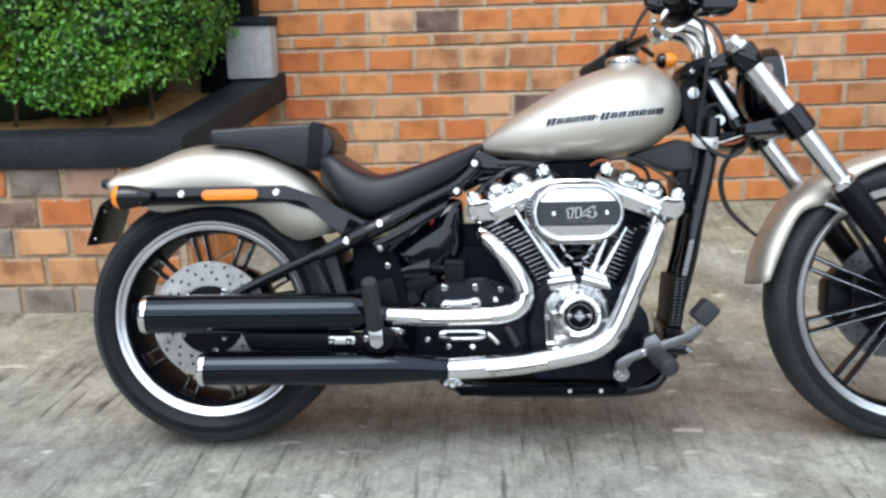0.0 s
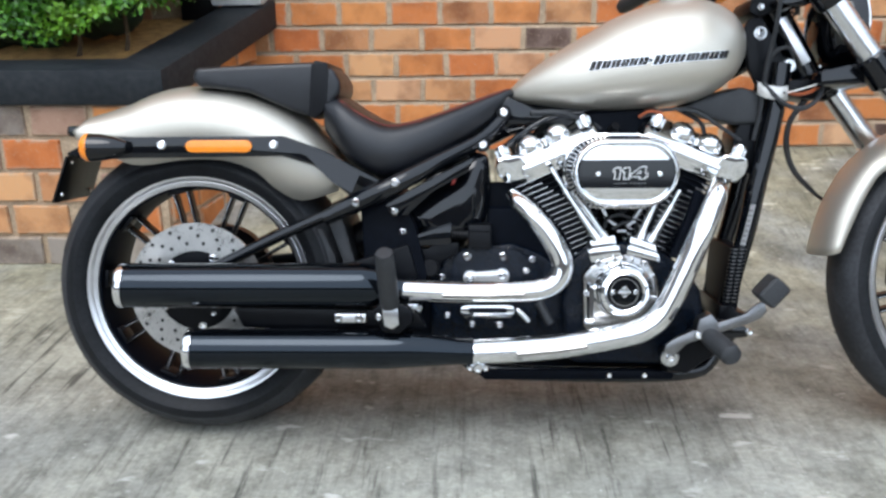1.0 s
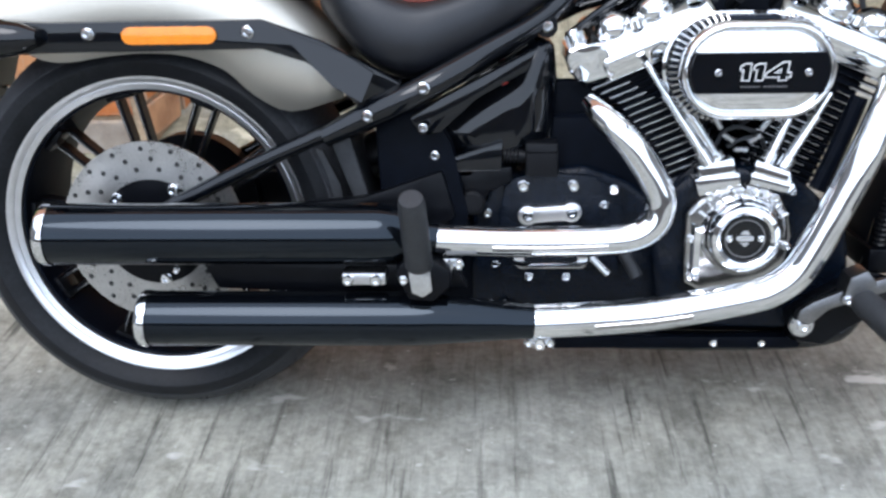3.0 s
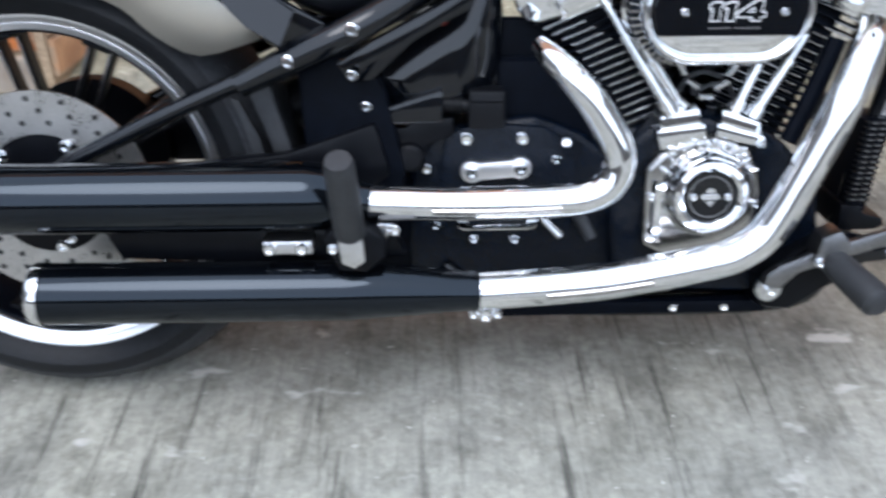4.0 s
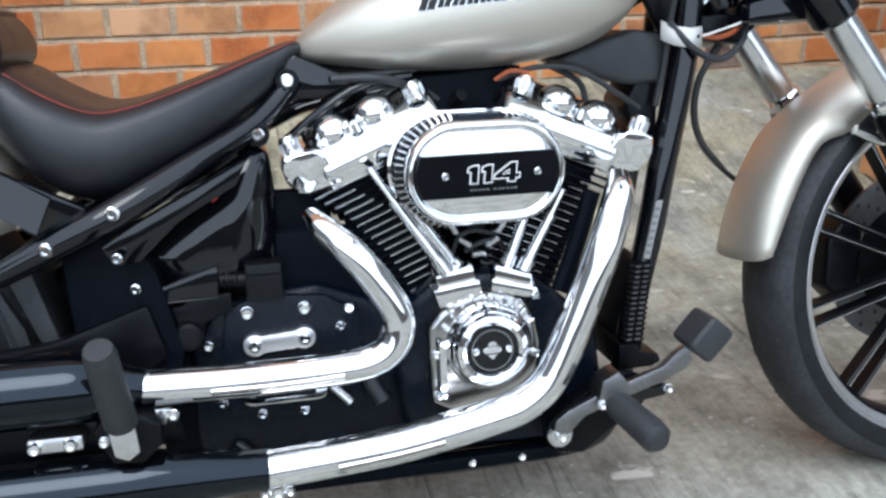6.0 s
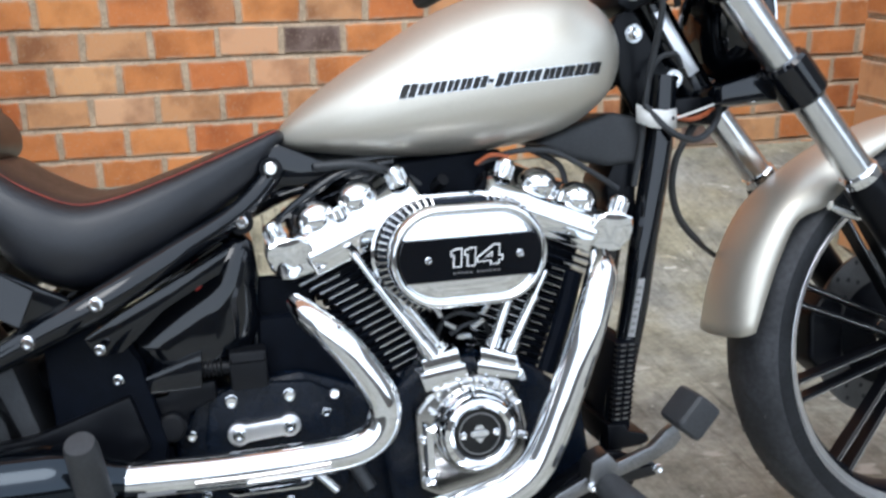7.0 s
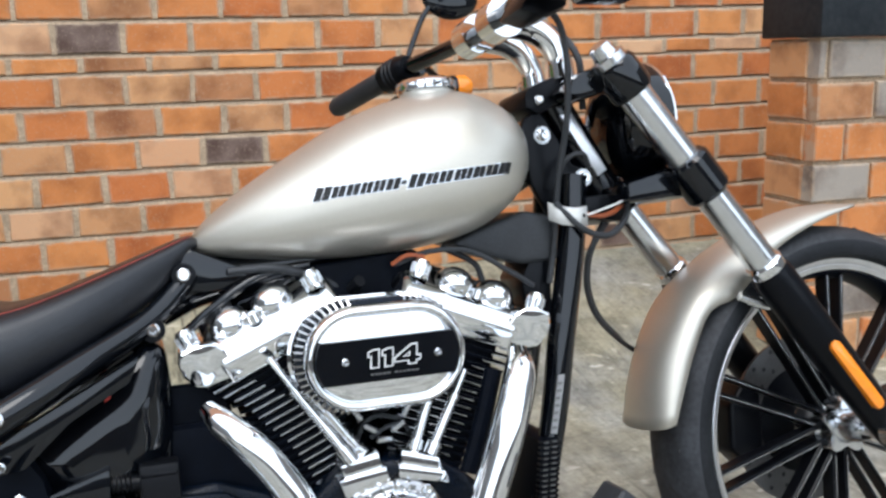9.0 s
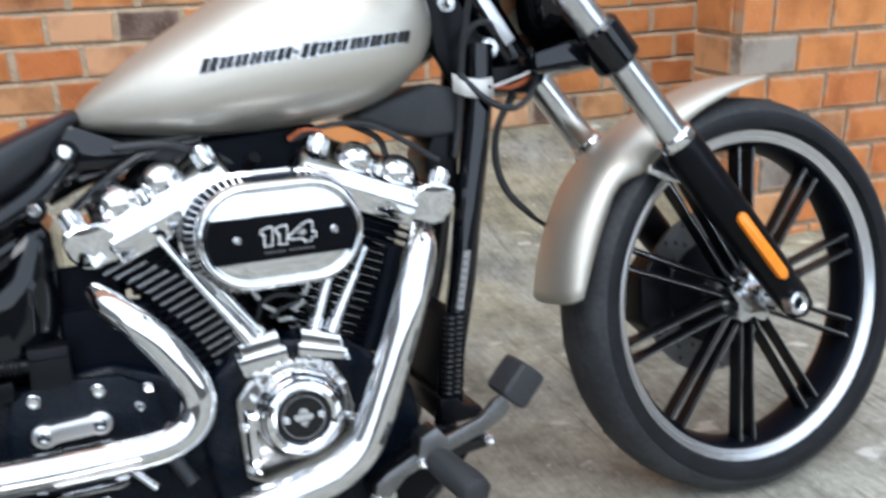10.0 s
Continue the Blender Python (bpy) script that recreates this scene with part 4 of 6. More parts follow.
part("oil_tank", prism([(0.40, 0.485), (0.446, 0.528), (0.507, 0.567), (0.595, 0.618), (0.628, 0.612), (0.634, 0.552), (0.628, 0.46), (0.56, 0.41), (0.46, 0.42)], -0.085, 0.085, 0.012, 3), GLOSS, bike, "gloss black oil tank cover")
OIL = smooth_path([(0.405, 0, 0.487), (0.446, 0, 0.526), (0.507, 0, 0.563), (0.59, 0, 0.612), (0.624, 0, 0.606), (0.630, 0, 0.552), (0.622, 0, 0.47), (0.56, 0, 0.42), (0.465, 0, 0.435), (0.407, 0, 0.483)], 4)
mid = sum((Vector(p) for p in OIL), Vector()) / len(OIL)
part("tank_panel", rings([[(mid.x + (p.x - mid.x) * k + 0.012 * (1 - k), y, mid.z + (p.z - mid.z) * k - 0.045 * (1 - k)) for p in OIL[:-1]] for k, y in ((1.0, -0.07), (0.99, -0.080), (0.96, -0.086), (0.85, -0.095), (0.6, -0.109), (0.42, -0.115), (0.3, -0.116))]), GLOSS, bike, "domed gloss black side panel", angle=80)
side_tube("cover_bead", [(0.408, 0.086, 0.483), (0.446, 0.086, 0.524), (0.507, 0.086, 0.562), (0.588, 0.086, 0.610)], 0.0028, GLOSS, "raised bead along the side cover", sides=8)
part("warning_tab", prism([(0.555, 0.572), (0.563, 0.575), (0.556, 0.545), (0.548, 0.540)], -0.106, -0.088, 0.001), RED, bike, "small red tab")
part("mud_guard", prism([(0.228, 0.44), (0.25, 0.462), (0.275, 0.455), (0.30, 0.40), (0.315, 0.33), (0.29, 0.30), (0.262, 0.36)], -0.105, 0.105, 0.006), RUBBER, bike, "dark rubber inner guard")
part("mud_guard_flap", prism([(0.288, 0.475), (0.318, 0.487), (0.352, 0.36), (0.34, 0.28), (0.312, 0.28), (0.325, 0.37)], -0.12, 0.12, 0.006), RUBBER, bike, "dark rubber flap ahead of the wheel")
part("swingarm_beam", prism([(-0.05, 0.335), (0.10, 0.365), (0.34, 0.39), (0.46, 0.43), (0.48, 0.36), (0.40, 0.30), (0.10, 0.30), (-0.05, 0.305)], -0.148, -0.125, 0.006), SATIN, bike, "black swingarm beam")
part("swingarm_beam", prism([(-0.05, 0.335), (0.10, 0.365), (0.34, 0.39), (0.46, 0.43), (0.48, 0.36), (0.40, 0.30), (0.10, 0.30), (-0.05, 0.305)], 0.125, 0.148, 0.006), SATIN, bike, "black swingarm beam")
part("pivot_block", droop(block(0.455, 0.57, -0.088, 0.10, 0.19, 0.34, 0.008)), FIN, bike, "black swingarm pivot block")
part("starter_motor", droop(block(0.598, 0.71, -0.055, 0.115, 0.40, 0.556, 0.014, 3)), FIN, bike, "black starter motor")
part("starter_housing", droop(block(0.585, 0.80, -0.075, 0.115, 0.36, 0.505, 0.02, 3)), FIN, bike, "black starter housing")
part("pivot_casting", prism([(0.36, 0.50), (0.44, 0.53), (0.475, 0.47), (0.50, 0.36), (0.48, 0.25), (0.42, 0.22), (0.38, 0.30), (0.365, 0.40)], -0.135, 0.135, 0.008), FIN, bike, "black pivot casting")
side_tube("shock_body", [(0.30, 0, 0.40), (0.48, 0, 0.50)], 0.035, SATIN, step=1)

# ---- engine ----
part("crankcase", prism([(0.80, 0.17), (0.78, 0.30), (0.80, 0.39), (0.85, 0.43), (0.96, 0.43), (1.02, 0.39), (1.075, 0.33), (1.09, 0.22), (1.06, 0.165)], -0.125, 0.125, 0.014, 3), ENGINE, bike, "black wrinkle-finish crankcase")
part("gearbox", prism([(0.50, 0.20), (0.50, 0.35), (0.54, 0.41), (0.68, 0.425), (0.745, 0.40), (0.80, 0.36), (0.80, 0.18), (0.55, 0.17)], -0.095, 0.12, 0.014, 3), ENGINE, bike, "black gearbox casing")
part("gearbox_cover", prism([(0.545, 0.345), (0.555, 0.403), (0.60, 0.42), (0.69, 0.412), (0.735, 0.385), (0.735, 0.25), (0.68, 0.235), (0.55, 0.25)], -0.108, -0.093, 0.006), ENGINE, bike, "black gearbox side cover")
part("primary_cover", prism([(0.48, 0.22), (0.46, 0.32), (0.52, 0.40), (0.70, 0.41), (0.90, 0.42), (1.0, 0.38), (1.03, 0.30), (0.98, 0.20), (0.75, 0.17)], 0.12, 0.185, 0.02, 3), GLOSS, bike, "gloss black primary cover")
bolts(BOLT_L, [(0.583, 0.108, 0.397), (0.660, 0.108, 0.397)])
bolts(BOLT_M, [(0.721, 0.108, 0.391), (0.708, 0.108, 0.366), (0.528, 0.10, 0.352), (0.54, 0.108, 0.270), (0.593, 0.122, 0.254), (0.651, 0.122, 0.253)])
lozenge = [(0.0155 * math.cos(a) - 0.0335, 0.0155 * math.sin(a)) for a in np.linspace(0.9, 2 * math.pi - 0.9, 18)] + [(0.0335 - 0.0155 * math.cos(a), -0.0155 * math.sin(a)) for a in np.linspace(0.9, 2 * math.pi - 0.9, 18)]
br = part("cable_bracket", prism([(0.6235 + x * 0.997 - z * 0.075, 0.3555 + z * 0.997 + x * 0.075) for x, z in lozenge], -0.122, -0.108, 0.002), LIP, bike, "bright cable bracket")
bolts(BOLT_L, [(0.590, 0.122, 0.353), (0.657, 0.122, 0.358)])
part("clutch_cover_rib", bevelled(prism(stadium(0.626, 0.283, 0.058, 0.014, 8), -0.128, -0.105, 0), 0.004), CHROME, bike, "chrome lower cover rib")
part("clutch_recess", prism(stadium(0.626, 0.285, 0.042, 0.006, 8), -0.1295, -0.127, 0), ENGINE, bike)
side_tube("drain_pipe", [(0.69, 0.12, 0.285), (0.715, 0.135, 0.262)], 0.007, DULL_CHROME, step=1)
side_tube("oil_hose", [(0.735, 0.11, 0.30), (0.76, 0.125, 0.255)], 0.010, RUBBER, step=1)
part("master_cylinder", block(0.585, 0.634, -0.13, -0.09, 0.416, 0.468, 0.005), PLASTIC, bike, "black ribbed master cylinder boot")
part("boot_collar", block(0.587, 0.632, -0.1315, -0.10, 0.452, 0.458, 0.002, 1), SATIN, bike)
for k in range(5):
    part("spring_coil", lathe([(0.0115, -0.0012), (0.0135, 0), (0.0115, 0.0012)], (0.552 + 0.0055 * k, -0.11, 0.4465), (1, 0, 0), 16), STEEL, bike)
side_tube("master_piston", [(0.545, 0.11, 0.447), (0.588, 0.11, 0.444)], 0.011, SATIN, step=1)
part("reservoir", prism([(0.456, 0.44), (0.50, 0.455), (0.551, 0.47), (0.549, 0.425), (0.45, 0.424)], -0.13, -0.09, 0.004), GLOSS, bike, "gloss black fluid reservoir")
part("linkage_plate", prism([(0.455, 0.415), (0.50, 0.416), (0.51, 0.425), (0.565, 0.43), (0.565, 0.405), (0.53, 0.39), (0.52, 0.36), (0.48, 0.36), (0.475, 0.39)], -0.118, -0.10, 0.004), SATIN, bike, "black linkage plate")
part("oil_plug", lathe([(0.019, 0), (0.019, 0.012), (0.015, 0.016), (0, 0.016)], (0.505, -0.115, 0.375), (0, -1, 0), 24), PLASTIC, bike, "black oil filler plug")

VEE = Vector((0.905, 0, 0.245))


def vee(lean, x, y, z):
    """A place in a cylinder's own frame: x across it, y to the side, z along its axis."""
    t = radians(lean)
    return VEE + Vector((x * math.cos(t) + z * math.sin(t), y, -x * math.sin(t) + z * math.cos(t)))


def vee_m(lean):
    return Matrix.Translation(VEE) @ Matrix.Rotation(radians(lean), 4, "Y")


for lean in (-22.6, 22.6):
    m = vee_m(lean)
    s = 1 if lean < 0 else -1  # the outer side of a head looks away from the other one
    cyl = part("cylinder", block(-0.055, 0.055, -0.079, 0.079, 0.12, 0.372, 0.012, 3), FIN, bike, "black finned cylinder", m=m)
    for k in range(17):
        z = 0.170 + 0.0119 * k
        hw = float(np.interp(z, [0.16, 0.30, 0.335, 0.36], [0.064, 0.066, 0.080, 0.094]))
        bm = prism([(-hw, -0.074), (-hw * 0.8, -0.09), (hw * 0.8, -0.09), (hw, -0.074), (hw, 0.074), (hw * 0.8, 0.09), (-hw * 0.8, 0.09), (-hw, 0.074)], 0, 0.0036, 0.0)
        bmesh.ops.rotate(bm, verts=bm.verts, cent=(0, 0, 0), matrix=Matrix.Rotation(radians(90), 3, "X"))
        bmesh.ops.translate(bm, verts=bm.verts, vec=(0, 0, z))
        part("fin", bm, FIN, cyl, smooth=False)
        # the machined stretch runs down the outer side of the barrel; the front barrel shows its inner flank too
        if s > 0:
            runs = [(-np.interp(z, [0.205, 0.25, 0.286, 0.328, 0.365], [0.026, 0.032, 0.047, 0.062, 0.092]), np.interp(z, [0.205, 0.245, 0.28, 0.32, 0.365], [0.032, 0.031, 0.016, -0.013, -0.044]))]
        else:
            runs = [(np.interp(z, [0.20, 0.24, 0.30, 0.33, 0.365], [-0.010, -0.018, -0.021, 0.028, 0.058]), np.interp(z, [0.20, 0.24, 0.30, 0.33, 0.365], [0.027, 0.034, 0.041, 0.074, 0.092]))]
            if z < 0.275:
                runs.append((-0.064, np.interp(z, [0.18, 0.27], [-0.030, -0.026])))
        for e0, e1 in runs:
            bm = rings([[(float(e), -0.0906, z - 0.0029), (float(e), -0.0906, z - 0.0007), (float(e), -0.087, z - 0.0007), (float(e), -0.087, z - 0.0029)] for e in (e0, e1)])
            part("fin_edge", bm, BRUSHED, cyl, "machined bright fin edge", smooth=False)
    head = part("cylinder_head", rings([list(sec) for sec in (
        [(-0.092, -0.088, 0.365), (0.092, -0.088, 0.365), (0.092, 0.088, 0.365), (-0.092, 0.088, 0.365)],
        [(-0.098, -0.094, 0.378), (0.098, -0.094, 0.378), (0.098, 0.094, 0.378), (-0.098, 0.094, 0.378)],
        [(-0.098, -0.094, 0.388), (0.098, -0.094, 0.388), (0.098, 0.094, 0.388), (-0.098, 0.094, 0.388)])]), ENGINE, bike, "black cylinder head", m=m, smooth=False)
    # a long cover with a rounded shoulder, drawn in at both ends
    shape = [(-0.096, 0.360), (-0.104, 0.360), (-0.1065, 0.363), (-0.1065, 0.367), (-0.1085, 0.370), (-0.1130, 0.384), (-0.1142, 0.389), (-0.1125, 0.394), (-0.100, 0.411), (-0.090, 0.419), (-0.068, 0.429), (-0.045, 0.441), (-0.015, 0.450), (0.03, 0.450), (0.075, 0.434), (0.094, 0.41), (0.094, 0.374)]
    secs = []
    for x, k in ((-0.068, 0.88), (-0.065, 0.95), (-0.060, 0.99), (-0.057, 1.0), (-0.0565, 1.0), (0.1065, 1.0), (0.107, 1.0), (0.111, 0.98), (0.115, 0.93), (0.117, 0.87)):
        secs.append([(x * s, y * k, 0.400 + (z - 0.400) * k) for y, z in shape])
    cover = part("rocker_cover", rings(secs), CHROME, bike, "chrome rocker cover with two domes", m=m, angle=40)
    for x in (-0.027, 0.036):
        part("cover_dome", ellipsoid((x * s, -0.070, 0.428), (0.030, 0.030, 0.025), 24), CHROME, cover, "chrome rocker dome")
    part("cover_screw", lathe([(0.0105, 0.0), (0.0105, 0.013), (0.007, 0.017), (0, 0.017)], (0.0035 * s, -0.090, 0.416), (0, 0, 1), 12), CHROME, cover)
    lid = [(-0.112, 0.398), (-0.104, 0.378), (-0.092, 0.371), (-0.040, 0.365), (-0.044, 0.388), (-0.050, 0.412), (-0.060, 0.424), (-0.084, 0.431), (-0.102, 0.430), (-0.110, 0.417)]
    port = rings([[((-0.077 + (x + 0.077) * k) * s, y + 0.16 * (0.425 - z), 0.398 + (z - 0.398) * k) for x, z in lid] for k, y in ((0.5, -0.1175), (0.86, -0.117), (0.93, -0.1155), (0.98, -0.111), (1.0, -0.104), (1.0, 0.02))])
    part("exhaust_port_cover", port, CHROME, cover, "polished port cover", angle=24)
    for x, z in ((-0.086 * s, 0.432), (0.096 * s, 0.426)):
        nut = part("head_bolt", lathe([(0.015, 0), (0.015, 0.005), (0.0125, 0.006), (0.0125, 0.020), (0.010, 0.026), (0, 0.027)], (x, -0.088, z - 0.006), (0, 0, 1), 14), CHROME, cover, "chrome ribbed cap nut")
        for k in range(10):
            a = 2 * math.pi * k / 10
            c = Vector((x + 0.0125 * math.cos(a), -0.088 + 0.0125 * math.sin(a), z))
            part("nut_rib", block(c.x - 0.0015, c.x + 0.0015, c.y - 0.0015, c.y + 0.0015, z, z + 0.014, 0), DULL_CHROME, nut, smooth=False)
    part("plug_lead", tube([(-0.02 * s, -0.03, 0.445), (0.0, -0.02, 0.47), (0.05 * s, 0.0, 0.478)], 0.005, 8), RUBBER, cover, "black plug lead")

# push rod tubes and lifter blocks
for tag, pts in (("a", [(0.757, 0.125, 0.586), (0.853, 0.145, 0.438)]), ("b", [(0.802, 0.135, 0.54), (0.872, 0.13, 0.438)]), ("c", [(1.022, 0.135, 0.54), (0.962, 0.145, 0.432)]), ("d", [(0.985, 0.12, 0.54), (0.943, 0.13, 0.438)])):
    (x0, r0, z0), (x1, r1, z1) = pts
    lerp = lambda f: (x0 + (x1 - x0) * f, r0 + (r1 - r0) * f, z0 + (z1 - z0) * f)
    rod = side_tube("pushrod_tube", [lerp(0), lerp(1)], 0.0055, CHROME, "chrome pushrod tube", step=1, sides=16)
    side_tube("tube_sleeve", [lerp(0.34), lerp(0.98)], 0.0078, CHROME, "", rod, 16, 1)
    side_tube("tube_collar", [lerp(0.86), lerp(1.0)], 0.0115, CHROME, "", rod, 16, 1)
    side_tube("tube_clip", [lerp(0.30), lerp(0.36)], 0.0095, CHROME, "", rod, 16, 1)
part("lifter_block", prism([(0.836, 0.436), (0.888, 0.449), (0.895, 0.415), (0.845, 0.398)], -0.152, -0.11, 0.004), CHROME, bike, "chrome lifter block")
part("lifter_block", prism([(0.920, 0.446), (0.972, 0.428), (0.980, 0.398), (0.918, 0.416)], -0.152, -0.11, 0.004), CHROME, bike, "chrome lifter block")
part("lifter_flange", prism([(0.832, 0.418), (0.896, 0.428), (0.9, 0.408), (0.84, 0.392)], -0.158, -0.12, 0.003), CHROME, bike)
part("lifter_flange", prism([(0.914, 0.428), (0.978, 0.41), (0.984, 0.392), (0.912, 0.41)], -0.158, -0.12, 0.003), CHROME, bike)

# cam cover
cov = part("cam_cover", prism([(0.826, 0.255), (0.823, 0.365), (0.838, 0.382), (0.857, 0.398), (0.884, 0.406), (0.912, 0.409), (0.94, 0.403), (0.962, 0.389), (0.975, 0.362), (0.982, 0.329), (0.977, 0.28), (0.962, 0.247), (0.93, 0.236), (0.86, 0.236)], -0.156, -0.11, 0.008, 3), CHROME_SHADED, bike, "polished cam cover")
part("cam_boss", lathe([(0.062, 0.0), (0.060, 0.014), (0.056, 0.02)], (0.906, -0.154, 0.334), (0, -1, 0), 48), CHROME, cov, "chrome boss")
for k in range(9):
    a = radians(28 + 15.5 * k)
    part("cover_rib", block(0.0625, 0.0725, -0.168, -0.150, -0.0022, 0.0022, 0.001, 1), CHROME, cov, m=Matrix.Translation((0.906, 0, 0.334)) @ Matrix.Rotation(-a, 4, "Y"))
part("timer_ring", lathe([(0.054, 0.010), (0.0535, 0.024), (0.049, 0.031), (0.042, 0.033), (0.037, 0.030), (0.035, 0.025)], (0.906, -0.154, 0.334), (0, -1, 0), 56), CHROME, cov, "chrome timer cover ring")
part("timer_disc", lathe([(0.0355, 0.0255), (0, 0.0262)], (0.906, -0.154, 0.334), (0, -1, 0), 40), GLOSS, cov, "gloss black centre disc")
part("timer_ring_line", lathe([(0.0275, 0.0266), (0.0285, 0.0268), (0.0295, 0.0266)], (0.906, -0.154, 0.334), (0, -1, 0), 40), GREY_PRINT_SHADE, cov)
part("emblem", bevelled(prism(stadium(0.906, 0.334, 0.013, 0.004, 6), -0.1818, -0.1802, 0), 0.0004, 1), PALE, cov, "plain silver emblem bar")
part("emblem_shield", prism([(0.899, 0.340), (0.913, 0.340), (0.910, 0.346), (0.902, 0.346)], -0.1816, -0.1802, 0), PALE, cov)
part("emblem_shield", prism([(0.899, 0.328), (0.913, 0.328), (0.906, 0.321)], -0.1816, -0.1802, 0), PALE, cov)
for x in (0.883, 0.929):
    shared("cover_screw", BOLT_S, cov, Matrix.Translation((x, -0.1805, 0.334)))
for x, z in ((0.855, 0.391), (0.907, 0.400), (0.951, 0.389), (0.832, 0.327), (0.834, 0.268), (0.974, 0.315), (0.955, 0.255)):
    shared("cover_screw", BOLT_M, cov, Matrix.Translation((x, -0.156, z)))
part("oil_filter_rib", rings([[(0.832, -0.158, 0.262), (0.848, -0.158, 0.255), (0.848, -0.158, 0.345), (0.832, -0.158, 0.352)], [(0.836, -0.166, 0.268), (0.845, -0.166, 0.263), (0.845, -0.166, 0.338), (0.836, -0.166, 0.344)]]), CHROME, cov, smooth=False)

# air cleaner
AX, AZ = 0.904, 0.578
part_ac = part("air_cleaner", prism(stadium(AX - 0.006, AZ + 0.001, 0.110, 0.073), -0.155, -0.09, 0.003), ENGINE, bike, "oval chrome air cleaner with a black centre band")
rib = bmesh.new()
outline = stadium(AX - 0.004, AZ + 0.001, 0.1145, 0.075, 26)
for i, (x, z) in enumerate(outline):
    x2, z2 = AX + (x - AX) * 0.90, AZ + (z - AZ) * 0.87
    d = Vector((x - x2, 0, z - z2)).normalized()
    side = Vector((-d.z, 0, d.x)) * 0.0012
    a, b = Vector((x2, 0, z2)), Vector((x, 0, z))
    bm = rings([[a + side + Vector((0, -0.163, 0)), a - side + Vector((0, -0.163, 0)), a - side + Vector((0, -0.115, 0)), a + side + Vector((0, -0.115, 0))],
                [b + side + Vector((0, -0.158, 0)), b - side + Vector((0, -0.158, 0)), b - side + Vector((0, -0.115, 0)), b + side + Vector((0, -0.115, 0))]])
    part("vent_rib", bm, CHROME_SHADED, part_ac, smooth=False)
part("backing_ring", rings([[(x, -r, z) for x, z in stadium(AX - 0.006, AZ + 0.001, hl, hh)] for hl, hh, r in ((0.116, 0.0765, 0.110), (0.117, 0.0775, 0.128), (0.113, 0.0735, 0.130))], False), CHROME, part_ac, "chrome backing plate rim")
secs = [(0.1065, 0.0675, 0.150), (0.1085, 0.0695, 0.160), (0.1080, 0.0690, 0.176), (0.1055, 0.0665, 0.184), (0.1015, 0.0625, 0.1875), (0.0975, 0.0585, 0.1865), (0.0955, 0.0565, 0.183), (0.0950, 0.0560, 0.1805)]
part("chrome_bezel", rings([[(x, -r, z) for x, z in stadium(AX, AZ, hl, hh)] for hl, hh, r in secs], False), CHROME, part_ac, "chrome bezel", angle=70)
face = [[(x, -r, z) for x, z in stadium(AX, AZ, hl, hh)] for hl, hh, r in ((0.0965, 0.0575, 0.1795), (0.085, 0.048, 0.1845), (0.066, 0.032, 0.1875), (0.045, 0.012, 0.188))]
part("chrome_face", rings(face), CHROME, part_ac, "domed chrome face", angle=80)
band = [(x, max(AZ - 0.030, min(AZ + 0.027, z))) for x, z in stadium(AX, AZ, 0.0955, 0.0565, 40)]
clean = [p for i, p in enumerate(band) if (p[0] - band[i - 1][0]) ** 2 + (p[1] - band[i - 1][1]) ** 2 > 1e-8]
part("centre_band", prism(clean, -0.1905, -0.178, 0.0015), GLOSS, part_ac, "gloss black centre band", smooth=False)


ONE = [(0.0040, 0.0), (0.0125, 0.0), (0.0125, 0.0215), (0.0060, 0.0215), (0.0, 0.0190), (0.0, 0.0145), (0.0040, 0.0150)]
FOUR = [(0.0185, 0.0), (0.0275, 0.0), (0.0275, 0.0045), (0.0325, 0.0045), (0.0325, 0.0090), (0.0275, 0.0090), (0.0275, 0.0235), (0.0205, 0.0235), (0.0, 0.0085), (0.0, 0.0045), (0.0185, 0.0045)]
FOUR_EYE = [(0.0090, 0.0092), (0.0190, 0.0092), (0.0190, 0.0160)]


def grown(pts, d):
    """An outline set out by a distance."""
    out, n = [], len(pts)
    area = sum(pts[i][0] * pts[(i + 1) % n][1] - pts[(i + 1) % n][0] * pts[i][1] for i in range(n))
    for i in range(n):
        p, q, w = (Vector(pts[j % n]) for j in (i - 1, i, i + 1))
        e, f = (q - p).normalized(), (w - q).normalized()
        g = d * math.copysign(1, area)
        n1, n2 = Vector((e.y, -e.x)), Vector((f.y, -f.x))
        mid = (n1 + n2) / max(0.35, 1 + n1.dot(n2))
        out.append(tuple(q + mid * g))
    return out


for glyph, x0 in ((ONE, 0.8760), (ONE, 0.8945), (FOUR, 0.9115)):
    place = lambda pts: [(x0 + x + 0.10 * z, 0.5672 + z) for x, z in pts]
    part("number_outline", prism(place(grown(glyph, 0.0016)), -0.1914, -0.1900, 0), PAPER, part_ac, "white outlined number", smooth=False)
    part("number_fill", prism(place(glyph), -0.1920, -0.1910, 0), GLOSS, part_ac, smooth=False)
    if glyph is FOUR:
        part("number_outline", prism(place(FOUR_EYE), -0.1926, -0.1918, 0), PAPER, part_ac, smooth=False)
        part("number_fill", prism(place(grown(FOUR_EYE, -0.0013)), -0.1930, -0.1922, 0), GLOSS, part_ac, smooth=False)
for x in [0.8785 + 0.0055 * i for i in range(5)] + [0.9105 + 0.0055 * i for i in range(6)]:
    part("small_print", prism([(x, 0.5568), (x + 0.0036, 0.5568), (x + 0.0036, 0.5588), (x, 0.5588)], -0.1911, -0.1900, 0), GREY_PRINT_SHADE, part_ac, "short grey printed bar", smooth=False)
for x in (0.847, 0.970):
    shared("cover_screw", BOLT_S, part_ac, Matrix.Translation((x, -0.1905, 0.577)))
